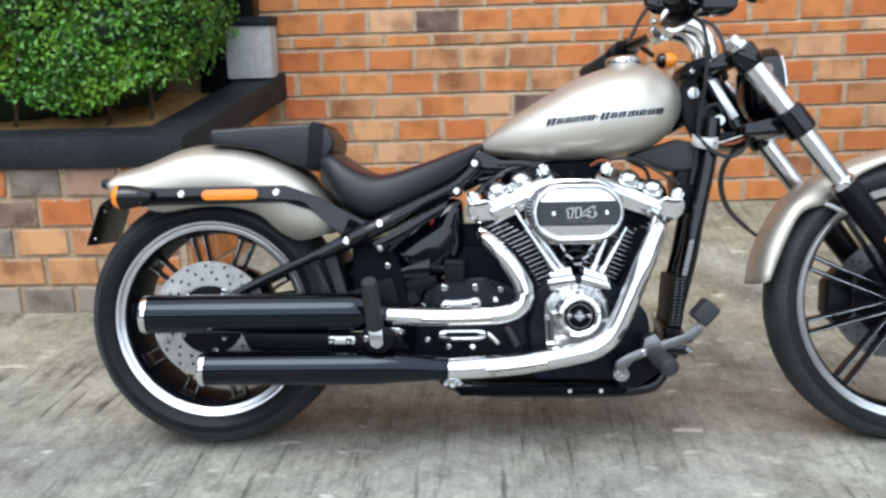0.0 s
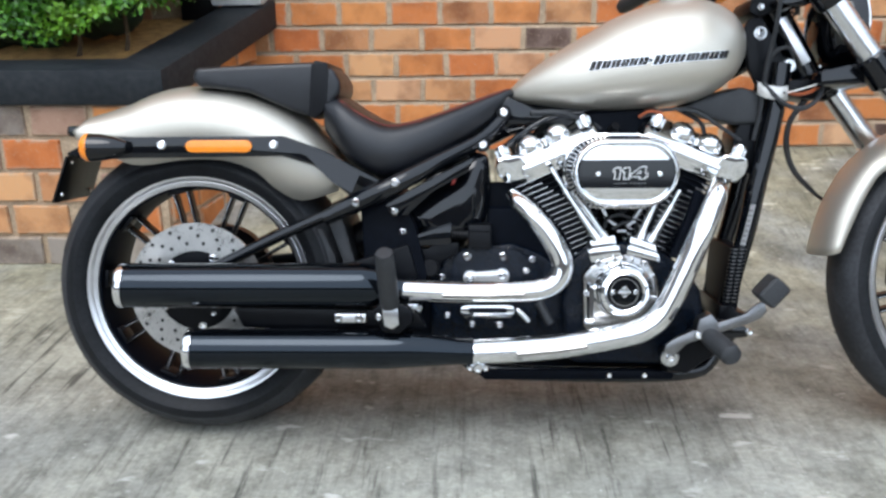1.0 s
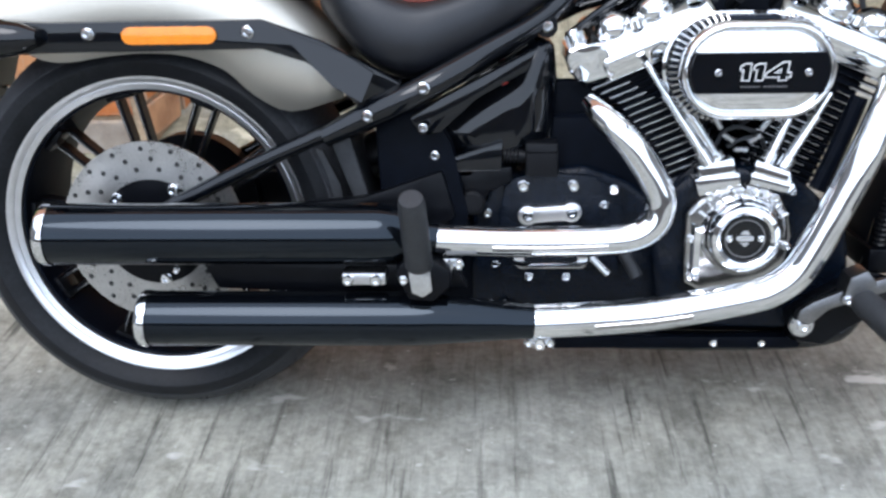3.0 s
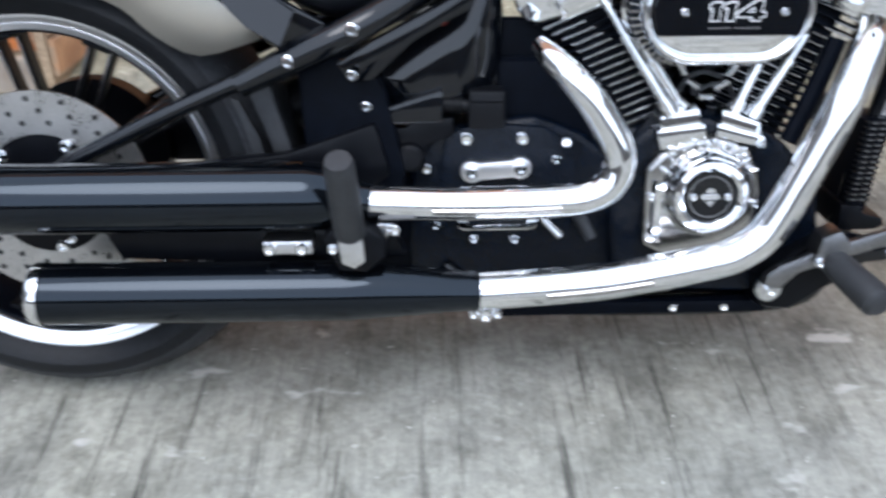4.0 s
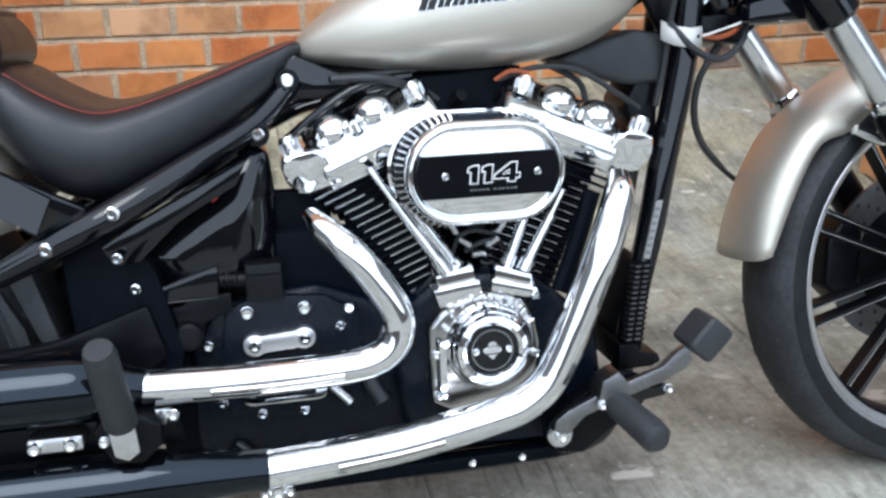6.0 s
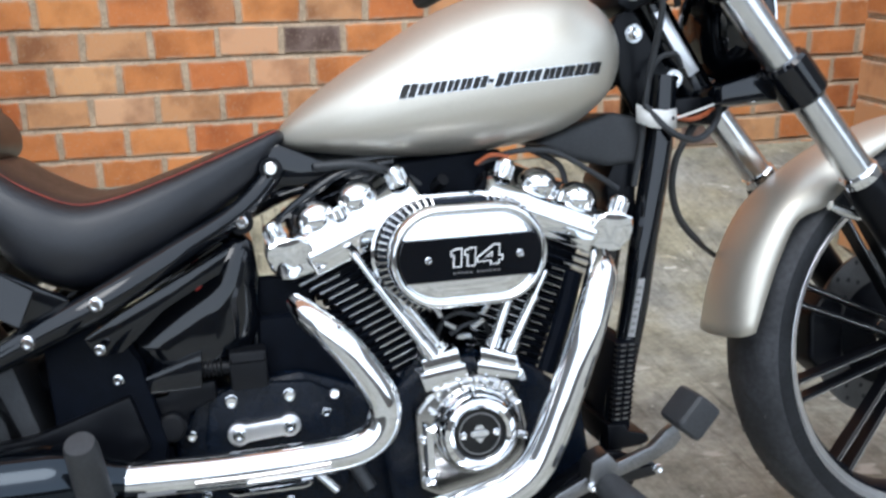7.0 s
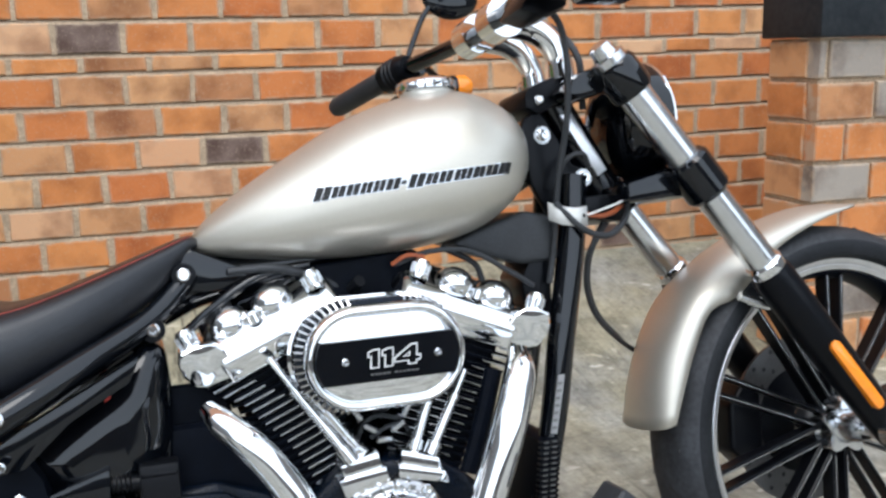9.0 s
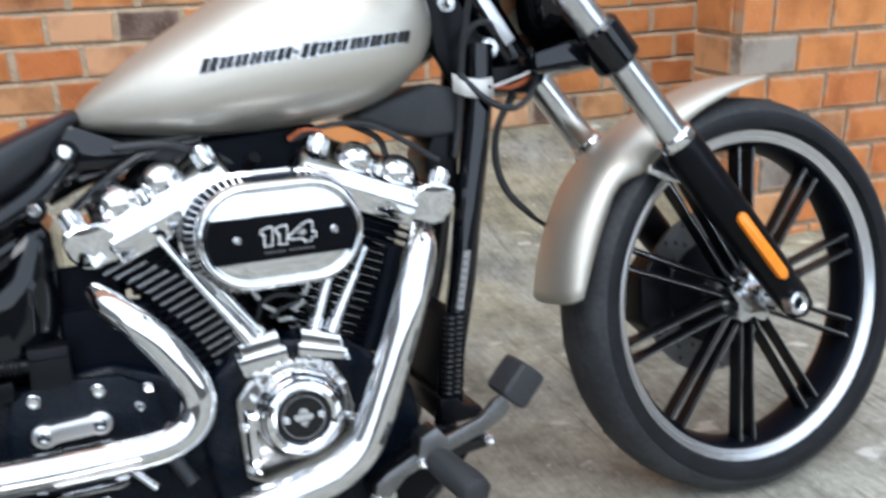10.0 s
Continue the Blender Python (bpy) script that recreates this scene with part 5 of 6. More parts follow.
part("throttle_body", droop(prism([(0.800, 0.640), (0.815, 0.700), (0.99, 0.712), (1.0, 0.655), (0.955, 0.60), (0.85, 0.60)], -0.058, 0.05, 0.012, 3)), FIN, bike, "black throttle body between the heads")
for x in (0.835, 0.885, 0.95):
    side_tube("sensor_plug", [(x, 0.045, 0.655), (x + 0.012, 0.075, 0.672)], 0.009, PLASTIC, "", sides=10, step=1)
for x, z, a in ((0.888, 0.470, 35), (0.928, 0.468, -30), (0.908, 0.452, 0), (0.872, 0.492, 60), (0.942, 0.490, -55)):
    clip = part("vee_clip", block(-0.011, 0.011, -0.006, 0.006, -0.004, 0.004, 0.0015, 1), DULL_CHROME, bike, "small bright clip between the cylinders", m=Matrix.Translation((x, -0.105, z)) @ Matrix.Rotation(radians(a), 4, "Y"))
for pts in ([(0.868, 0.098, 0.445), (0.880, 0.104, 0.476), (0.902, 0.104, 0.486), (0.930, 0.102, 0.478)], [(0.948, 0.098, 0.448), (0.936, 0.106, 0.470), (0.910, 0.106, 0.468), (0.890, 0.10, 0.455)]):
    side_tube("vee_wire", pts, 0.0036, RUBBER, "black sensor wire", sides=8)
part("sensor_body", lathe([(0.011, -0.03), (0.011, 0.006), (0.008, 0.010), (0, 0.011)], (0.909, -0.105, 0.500), (0, -1, 0.3), 14), PLASTIC, bike, "black sensor between the cylinders")
part("engine_core", block(0.83, 0.985, 0.0, 0.06, 0.40, 0.61, 0.01), FIN, bike, "dark casting between the cylinders")
side_tube("pipe_bracket", [(1.062, 0.14, 0.535), (1.04, 0.145, 0.47), (1.012, 0.15, 0.40)], 0.013, FIN, "black pipe bracket", sides=10)
part("intake_manifold", droop(block(0.86, 0.95, -0.08, 0.06, 0.52, 0.62, 0.02, 3)), FIN, bike, "black intake manifold")

# ---- exhaust ----
up = side_tube("upper_exhaust_pipe", [(0.674, 0.155, 0.534), (0.691, 0.180, 0.517), (0.722, 0.198, 0.489), (0.752, 0.203, 0.449), (0.772, 0.205, 0.412), (0.775, 0.206, 0.385), (0.765, 0.207, 0.362), (0.742, 0.208, 0.347), (0.70, 0.209, 0.341), (0.57, 0.212, 0.340), (0.446, 0.215, 0.345)],
               [0.012, 0.019, 0.0205, 0.0215, 0.022, 0.022, 0.022, 0.022, 0.022, 0.022, 0.022], CHROME, "chrome rear exhaust pipe shield", sides=24, step=5)
lo = side_tube("lower_exhaust_pipe", [(1.098, 0.150, 0.556), (1.086, 0.178, 0.529), (1.056, 0.20, 0.464), (1.022, 0.205, 0.384), (0.998, 0.206, 0.328), (0.976, 0.207, 0.290), (0.948, 0.208, 0.267), (0.91, 0.209, 0.253), (0.784, 0.212, 0.230), (0.677, 0.215, 0.221), (0.586, 0.218, 0.217)],
               [0.016, 0.0225, 0.0240, 0.0245, 0.025, 0.025, 0.025, 0.025, 0.0255, 0.0255, 0.0255], CHROME, "chrome front exhaust pipe shield", sides=24, step=5)
for parent, pts in ((up, [(0.535, 0.2312, 0.3365), (0.615, 0.2305, 0.3355), (0.70, 0.2292, 0.338)]), (lo, [(0.685, 0.2375, 0.2180), (0.76, 0.2358, 0.2245), (0.825, 0.2345, 0.2335)])):
    # a darker bead for the slot, its shade painted as a line above
    side_tube("shield_slot", pts, 0.0052, CHROME_SHADED, "long slot in the heat shield", parent, 10, 3)
    side_tube("slot_shade", [(x, r + 0.0020, z + 0.0044) for x, r, z in pts], 0.0016, GREY_PRINT_SHADE, "", parent, 8, 3)
for parent, x, z in ((up, 0.49, 0.329), (lo, 0.625, 0.206)):
    side_tube("clamp_slot", [(x - 0.022, 0.232, z), (x + 0.022, 0.232, z + 0.001)], 0.0035, GREY_PRINT_SHADE, "", parent, 8, 1)
    part("pipe_clamp", block(x - 0.035, x - 0.006, -0.222, -0.198, z - 0.024, z - 0.012, 0.002), DULL_CHROME, parent, "clamp lug")
    for dx in (-0.036, -0.02, -0.004):
        shared("clamp_bolt", HEX_M if dx != -0.02 else HEX_L, parent, Matrix.Translation((x + dx, -0.218, z - 0.022)))


def muffler(name, pts, radii, tip_x, z, r, rad, label):
    body = side_tube(name, pts, radii, MUFFLER, label, sides=40, step=1)
    part("tip_ring", lathe([(rad - 0.007, -0.002), (rad - 0.005, 0.006), (rad - 0.001, 0.007), (rad + 0.0012, 0.003), (rad + 0.0012, -0.008)], (tip_x, -r, z), (-1, 0, 0.05), 40), CHROME, body, "chrome muffler tip ring")
    part("tip_bore", lathe([(rad - 0.007, 0.001), (rad - 0.012, -0.03), (0, -0.031)], (tip_x, -r, z), (-1, 0, 0.05), 32), HOLE, body)
    return body


muffler("upper_muffler", [(-0.120, 0.215, 0.354), (-0.10, 0.215, 0.354), (0.372, 0.215, 0.354), (0.395, 0.215, 0.353), (0.442, 0.215, 0.348), (0.455, 0.215, 0.346)], [0.045, 0.0455, 0.0455, 0.043, 0.0245, 0.0235], -0.120, 0.354, 0.215, 0.0455, "long black upper muffler")
muffler("lower_muffler", [(0.016, 0.225, 0.225), (0.035, 0.225, 0.225), (0.42, 0.225, 0.225), (0.46, 0.225, 0.225), (0.565, 0.221, 0.2195), (0.595, 0.219, 0.218)], [0.0405, 0.041, 0.041, 0.0385, 0.0275, 0.0265], 0.016, 0.225, 0.225, 0.041, "long black lower muffler")
part("muffler_bracket", prism([(0.10, 0.305), (0.48, 0.30), (0.50, 0.262), (0.40, 0.25), (0.12, 0.262)], -0.20, -0.17, 0.006), SATIN, bike, "black muffler hanger plate")
br = part("hanger_plate", block(0.316, 0.380, -0.236, -0.20, 0.281, 0.300, 0.004), LIP, bike, "bright hanger plate between the mufflers")
bolts(BOLT_L, [(0.325, 0.236, 0.2905), (0.366, 0.236, 0.2905)], br)
bolts(BOLT_S, [(0.06, 0.20, 0.292), (0.44, 0.24, 0.318)])

# passenger peg, rider's peg, brake pedal
peg = side_tube("passenger_peg", [(0.428, 0.335, 0.438), (0.4285, 0.33, 0.43), (0.430, 0.30, 0.375), (0.432, 0.273, 0.326)], [0.016, 0.0185, 0.0195, 0.0195], RUBBER, "grey rubber folded passenger peg", sides=20, step=1)
part("peg_clevis", prism([(0.415, 0.322), (0.447, 0.326), (0.450, 0.285), (0.436, 0.275), (0.420, 0.282)], -0.272, -0.240, 0.003), DULL_CHROME, peg, "bright peg clevis")
part("peg_mount", prism([(0.395, 0.31), (0.41, 0.325), (0.45, 0.325), (0.475, 0.31), (0.475, 0.285), (0.45, 0.262), (0.415, 0.265)], -0.255, -0.175, 0.005), SATIN, peg, "black peg mount")
shared("peg_pin", BOLT_M, peg, Matrix.Translation((0.408, -0.256, 0.297)))
fp = side_tube("rider_peg", [(1.075, 0.205, 0.248), (1.078, 0.225, 0.2455), (1.092, 0.285, 0.235), (1.095, 0.298, 0.231), (1.096, 0.304, 0.230)], [0.019, 0.0205, 0.022, 0.0205, 0.014], RUBBER, "grey rubber rider's footpeg", sides=22, step=1)
part("peg_clevis", prism([(1.052, 0.285), (1.075, 0.296), (1.092, 0.276), (1.086, 0.246), (1.058, 0.238), (1.046, 0.258)], -0.215, -0.175, 0.004), STEEL, fp, "grey steel peg clevis")
bolts(BOLT_M, [(1.05, 0.216, 0.252)], fp)
part("control_mount", droop(prism([(1.0, 0.165), (0.99, 0.215), (1.03, 0.245), (1.09, 0.28), (1.13, 0.272), (1.15, 0.25), (1.12, 0.212), (1.08, 0.19), (1.04, 0.16)], -0.17, -0.105, 0.006)), SATIN, bike, "black forward control mount")
part("link_arm", droop(prism([(1.08, 0.262), (1.15, 0.266), (1.165, 0.254), (1.155, 0.243), (1.10, 0.236)], -0.19, -0.168, 0.004)), GLOSS, bike)
bolts(HEX_M, [(1.159, 0.19, 0.2535)])
pedal = part("brake_pedal", droop(prism([(0.985, 0.215), (0.988, 0.230), (1.006, 0.243), (1.056, 0.265), (1.110, 0.282), (1.144, 0.293), (1.166, 0.313), (1.180, 0.322), (1.190, 0.300), (1.178, 0.286), (1.146, 0.271), (1.088, 0.253), (1.03, 0.232), (1.006, 0.208)], -0.205, -0.183, 0.003)), STEEL, bike, "grey steel brake pedal arm with a black rubber pad")
pad = prism([(-0.027, -0.021), (0.027, -0.021), (0.027, 0.021), (-0.027, 0.021)], -0.284, -0.222, 0.010, 3)
part("pedal_pad", pad, RUBBER, pedal, "black rubber pedal pad", m=Matrix.Translation((1.182, 0.01, 0.349)) @ Matrix.Rotation(radians(-48), 4, "Y"))
part("pivot_disc", lathe([(0.019, 0), (0.019, 0.008), (0.015, 0.012), (0.009, 0.012)], (1.003, -0.170, 0.196), (0, -1, 0), 28), DULL_CHROME, bike, "bright pivot boss")
bolts(BOLT_L, [(1.003, 0.181, 0.196)])
bolts(BOLT_M, [(0.885, 0.125, 0.145), (0.96, 0.125, 0.145)])
part("skid_rail", prism([(0.60, 0.155), (1.0, 0.155), (1.03, 0.168), (1.02, 0.135), (0.62, 0.132)], -0.128, 0.128, 0.006), FIN, bike, "black lower frame cradle")
reg = part("regulator", prism([(1.128, 0.268), (1.158, 0.268), (1.173, 0.414), (1.141, 0.414)], -0.096, 0.085, 0.004), FIN, bike, "black finned regulator")
for k in range(15):
    f = k / 14
    x0, z0 = 1.1275 + 0.0135 * f, 0.298 + 0.112 * f
    part("regulator_fin", prism([(x0, z0), (x0 + 0.0315, z0 - 0.001), (x0 + 0.0315, z0 + 0.0022), (x0, z0 + 0.0032)], -0.102, -0.090, 0), PLASTIC, reg, smooth=False)
    # small steel-toned chips, painted on as glints along each fin
    for dx in (0.005, 0.018):
        part("fin_glint", prism([(x0 + dx, z0), (x0 + dx + 0.0075, z0), (x0 + dx + 0.0075, z0 + 0.0028), (x0 + dx, z0 + 0.0028)], -0.1026, -0.1015, 0), STEEL, reg, smooth=False)
part("radiator_foot", prism([(1.122, 0.292), (1.150, 0.290), (1.157, 0.278), (1.186, 0.270), (1.190, 0.258), (1.175, 0.252), (1.122, 0.250)], -0.10, 0.09, 0.005), SATIN, bike)
sticker = part("label_sticker", prism([(1.182, 0.505), (1.192, 0.505), (1.173, 0.418), (1.163, 0.42)], -0.089, -0.0865, 0), GREY_LABEL, bike, "small printed grey label")
for k in range(7):
    part("print_bar", prism([(1.1655 + 0.0023 * k, 0.426 + 0.0108 * k), (1.1725 + 0.0023 * k, 0.426 + 0.0108 * k), (1.1725 + 0.0023 * k, 0.430 + 0.0108 * k), (1.1655 + 0.0023 * k, 0.430 + 0.0108 * k)], -0.0898, -0.0888, 0), GREY_PRINT_SHADE, sticker, smooth=False)
part("voltage_box", prism([(1.150, 0.648), (1.176, 0.70), (1.20, 0.69), (1.196, 0.568), (1.158, 0.566)], -0.05, 0.05, 0.006), SATIN, bike, "black box behind the downtubes")
part("horn_box", prism([(1.04, 0.712), (1.10, 0.735), (1.16, 0.752), (1.205, 0.74), (1.21, 0.675), (1.15, 0.672), (1.09, 0.69)], -0.06, 0.06, 0.01, 3), RUBBER, bike, "dark grey coil cover under the tank")
side_tube("wire_loom", [(0.95, 0.07, 0.69), (1.0, 0.085, 0.705), (1.06, 0.085, 0.70), (1.12, 0.08, 0.665), (1.16, 0.07, 0.64)], 0.004, RUBBER, "black wiring under the tank")
side_tube("orange_lead", [(0.945, 0.075, 0.690), (0.965, 0.085, 0.702), (0.99, 0.088, 0.698)], 0.003, WIRE_ORANGE, "orange wire sleeve")
side_tube("fuel_hose", [(0.72, 0.06, 0.70), (0.78, 0.07, 0.70), (0.83, 0.06, 0.685), (0.88, 0.05, 0.66)], 0.006, RUBBER, "black fuel hose")
side_tube("breather_rod", [(0.655, 0.05, 0.62), (0.70, 0.06, 0.655), (0.76, 0.06, 0.69), (0.83, 0.06, 0.70)], 0.007, GLOSS)
part("side_stand", tube([(0.98, 0.10, 0.15), (1.0, 0.19, 0.10), (1.03, 0.30, 0.062)], [0.013, 0.012, 0.014], 12, 3), SATIN, bike, "black side stand leg holding the bike")

# ---- front end, turned with the bars ----
ALONG = Vector((0.603, 0, -0.798))
FORK0 = Vector((1.286, 0, 0.949))


def fork_at(d, r):
    p = FORK0 + ALONG * d
    return (p.x, -r, p.z)


for s in (1, -1):
    r = 0.117 if s > 0 else -0.130
    leg = part("fork_tube", tube([fork_at(0.005, r), fork_at(0.46, r)], 0.0258, 32, 1), FORK, bike, "chrome fork tube", m=STEER)
    part("fork_cap", lathe([(0.027, 0), (0.027, 0.012), (0.019, 0.014), (0.017, 0.032), (0.011, 0.036), (0, 0.036)], fork_at(-0.004, r), -ALONG, 20), DULL_CHROME, leg, "bright fork cap")
    part("upper_clamp", tube([fork_at(-0.004, r), fork_at(0.002, r), fork_at(0.046, r), fork_at(0.052, r)], [0.031, 0.0345, 0.0345, 0.031], 28, 1), GLOSS, leg, "gloss black upper clamp")
    part("lower_clamp", tube([fork_at(0.180, r), fork_at(0.186, r), fork_at(0.244, r), fork_at(0.25, r)], [0.032, 0.0365, 0.0365, 0.032], 28, 1), GLOSS, leg, "gloss black lower clamp")
    part("dust_seal", tube([fork_at(0.390, r), fork_at(0.394, r), fork_at(0.412, r), fork_at(0.416, r)], [0.028, 0.031, 0.031, 0.029], 28, 1), CHROME, leg, "chrome seal collar")
    low = [fork_at(0.408, r), fork_at(0.420, r), fork_at(0.52, r), fork_at(0.66, r), fork_at(0.76, r), fork_at(0.785, r), fork_at(0.797, r)]
    slider = part("fork_slider", tube(low, [0.031, 0.0335, 0.0335, 0.031, 0.028, 0.024, 0.012], 28, 1), SATIN, bike, "satin black fork slider", m=STEER)
    part("axle_boss", lathe([(0.009, 0.0), (0.009, 0.004), (0.013, 0.008), (0.019, 0.006), (0.020, -0.012)], (FRONT_AXLE.x, -0.117 * s - 0.026 * s, FRONT_AXLE.z), (0, -s, 0), 28), DULL_CHROME, slider, "bright axle end")
    if s > 0:
        c = Vector((1.659, -0.1465, 0.4435))
        bm = prism(stadium(0, 0, 0.072, 0.0098, 8), -0.006, 0.006, 0.002)
        part("fork_reflector", bm, AMBER, slider, "amber fork reflector", m=Matrix.Translation(c) @ Matrix.Rotation(math.atan2(-ALONG.z, ALONG.x), 4, "Y"))
    part("fender_bracket", tube([fork_at(0.47, r * 0.82), (1.545, -0.09 * s, 0.566), (1.50, -0.083 * s, 0.585)], [0.010, 0.009, 0.008], 10, 3), DULL_CHROME, slider, "bright fender bracket")
part("upper_triple_clamp", prism([(1.205, 0.915), (1.235, 0.942), (1.295, 0.962), (1.318, 0.942), (1.295, 0.918), (1.235, 0.902)], -0.105, 0.105, 0.008), GLOSS, bike, "gloss black upper triple clamp", m=STEER)
part("lower_triple_clamp", prism([(1.30, 0.775), (1.354, 0.787), (1.41, 0.802), (1.445, 0.798), (1.455, 0.765), (1.43, 0.748), (1.36, 0.748), (1.30, 0.745)], -0.105, 0.105, 0.008), GLOSS, bike, "gloss black lower triple clamp", m=STEER)
part("ignition_housing", prism([(1.168, 0.919), (1.176, 0.932), (1.233, 0.953), (1.256, 0.944), (1.248, 0.916), (1.188, 0.890), (1.168, 0.902)], -0.055, 0.05, 0.005), SATIN, bike, "black ignition housing", m=STEER)
bolts(BOLT_M, [(1.19, 0.056, 0.912), (1.235, 0.056, 0.935)], None, STEER)
part("horn_bracket", prism([(1.256, 0.763), (1.340, 0.765), (1.350, 0.744), (1.318, 0.720), (1.256, 0.728)], -0.05, 0.04, 0.006), SATIN, bike, "black bracket below the clamp", m=STEER)
part("front_axle", tube([(FRONT_AXLE.x, -0.12, FRONT_AXLE.z), (FRONT_AXLE.x, 0.12, FRONT_AXLE.z)], 0.012, 16, 1), DULL_CHROME, bike, m=STEER)
part("hub_spacer", lathe([(0.013, 0.045), (0.028, 0.046), (0.024, 0.075), (0.018, 0.088), (0.013, 0.088)], tuple(FRONT_AXLE), (0, -1, 0), 28), DULL_CHROME, bike, "cast hub spacer", m=STEER)
part("front_caliper", prism([(1.56, 0.39), (1.60, 0.43), (1.63, 0.40), (1.625, 0.30), (1.59, 0.275), (1.555, 0.31)], 0.045, 0.105, 0.01, 3), SATIN, bike, "black front brake caliper", m=STEER)
fender("front_fender", [(1.785, 0.720), (1.735, 0.7235), (1.672, 0.716), (1.572, 0.685), (1.488, 0.645), (1.425, 0.595), (1.376, 0.522), (1.348, 0.450), (1.338, 0.388)],
       [(1.768, 0.713), (1.709, 0.698), (1.635, 0.672), (1.576, 0.640), (1.5115, 0.585), (1.454, 0.566), (1.419, 0.514), (1.392, 0.456), (1.368, 0.398)], 0.069, "silver metallic front fender", STEER, 0.75)
hl = part("headlight", lathe([(0, -0.016), (0.03, -0.014), (0.06, -0.006), (0.08, 0.008), (0.09, 0.025), (0.093, 0.042), (0.094, 0.062)], (1.340, 0, 0.880), (0.999, 0, 0.03), 44), GLOSS, bike, "gloss black headlight shell", m=STEER)
part("headlight_ring", lathe([(0.0945, 0.062), (0.0965, 0.063), (0.0965, 0.066), (0.093, 0.069), (0.089, 0.068)], (1.340, 0, 0.880), (0.999, 0, 0.03), 48), CHROME, hl, "chrome headlight ring")
part("headlight_glass", lathe([(0.089, 0.070), (0.06, 0.08), (0, 0.084)], (1.340, 0, 0.880), (0.999, 0, 0.03), 44), GLASS_DARK, hl, "dark headlight glass")

# bars and controls
for s in (1, -1):
    side_tube("handlebar_riser", [(1.240, 0.045 * s, 0.945), (1.237, 0.045 * s, 0.975), (1.222, 0.045 * s, 1.004), (1.195, 0.045 * s, 1.023), (1.158, 0.045 * s, 1.032)], [0.021, 0.019, 0.02, 0.021, 0.023], CHROME, "curved chrome handlebar riser", sides=20, m=STEER)
    part("riser_clamp", tube([(1.142, -0.025 * s, 1.035), (1.142, -0.07 * s, 1.035)], 0.031, 24, 1), CHROME, bike, "chrome bar clamp", m=STEER)
part("handlebar", tube([(1.04, -0.40, 1.010), (1.088, -0.28, 1.030), (1.125, -0.17, 1.037), (1.14, -0.06, 1.035), (1.14, 0, 1.035), (1.14, 0.06, 1.035), (1.125, 0.17, 1.037), (1.088, 0.28, 1.030), (1.04, 0.40, 1.010)], 0.0135, 16, 5), GLOSS, bike, "gloss black handlebar", m=STEER)
for s in (1, -1):
    grip = part("hand_grip", tube([(1.075, -0.315 * s, 1.025), (1.069, -0.33 * s, 1.0225), (1.022, -0.44 * s, 1.003), (1.017, -0.45 * s, 1.001)], [0.018, 0.0195, 0.019, 0.015], 20, 1), RUBBER, bike, "black rubber hand grip", m=STEER)
    sw = part("switch_housing", tube([(1.102, -0.245 * s, 1.033), (1.098, -0.255 * s, 1.032), (1.079, -0.305 * s, 1.026), (1.076, -0.312 * s, 1.025)], [0.022, 0.027, 0.027, 0.02], 18, 1), SATIN, bike, "black switch housing", m=STEER)
    for k in range(3):
        a = 0.25 + 0.2 * k
        q = Vector((1.098, -0.255 * s, 1.032)).lerp(Vector((1.079, -0.305 * s, 1.026)), a)
        part("housing_ridge", lathe([(0.026, -0.003), (0.0295, 0), (0.026, 0.003)], tuple(q), (-0.36, -0.92 * s, -0.11), 20), PLASTIC, sw)
    part("hand_lever", tube([(1.125, -0.24 * s, 1.025), (1.125, -0.30 * s, 1.012), (1.10, -0.38 * s, 0.992), (1.075, -0.44 * s, 0.98)], [0.008, 0.0085, 0.007, 0.006], 10, 4, flat=0.6), GLOSS, bike, "black hand lever", m=STEER)
part("brake_reservoir", block(1.12, 1.20, -0.36, -0.285, 0.985, 1.035, 0.012, 3), GLOSS, bike, "black brake fluid reservoir", m=STEER)
part("reservoir_spout", prism([(1.075, 0.995), (1.10, 1.03), (1.15, 1.03), (1.15, 1.0), (1.11, 0.985)], -0.24, -0.17, 0.01), SATIN, bike, m=STEER)
mir = part("mirror", ellipsoid((1.225, 0.32, 1.185), (0.058, 0.018, 0.045), 24), GLOSS, bike, "black oval mirror", m=STEER)
part("mirror_stalk", tube([(1.185, 0.32, 1.17), (1.155, 0.31, 1.13), (1.11, 0.29, 1.045)], 0.0055, 10), GLOSS, mir, "thin black mirror stalk")
mir2 = part("mirror", ellipsoid((1.225, -0.32, 1.185), (0.058, 0.018, 0.045), 24), GLOSS, bike, "black oval mirror", m=STEER)
part("mirror_stalk", tube([(1.185, -0.32, 1.17), (1.155, -0.31, 1.13), (1.11, -0.29, 1.045)], 0.0055, 10), GLOSS, mir2, "thin black mirror stalk")
for s in (1, -1):
    sg = part("front_turn_signal", lathe([(0, -0.012), (0.016, -0.008), (0.023, 0.003), (0.023, 0.012)], (1.222, -0.36 * s, 1.020), (1, 0, 0), 24), GLOSS, bike, "black turn signal with amber lens", m=STEER)
    part("lens", lathe([(0.023, 0.0125), (0.024, 0.03), (0.016, 0.044), (0, 0.047)], (1.222, -0.36 * s, 1.020), (1, 0, 0), 24), AMBER, sg, "amber lens")
    part("signal_stem", tube([(1.20, -0.355 * s, 1.035), (1.15, -0.30 * s, 1.05)], 0.007, 10, 1), SATIN, sg)
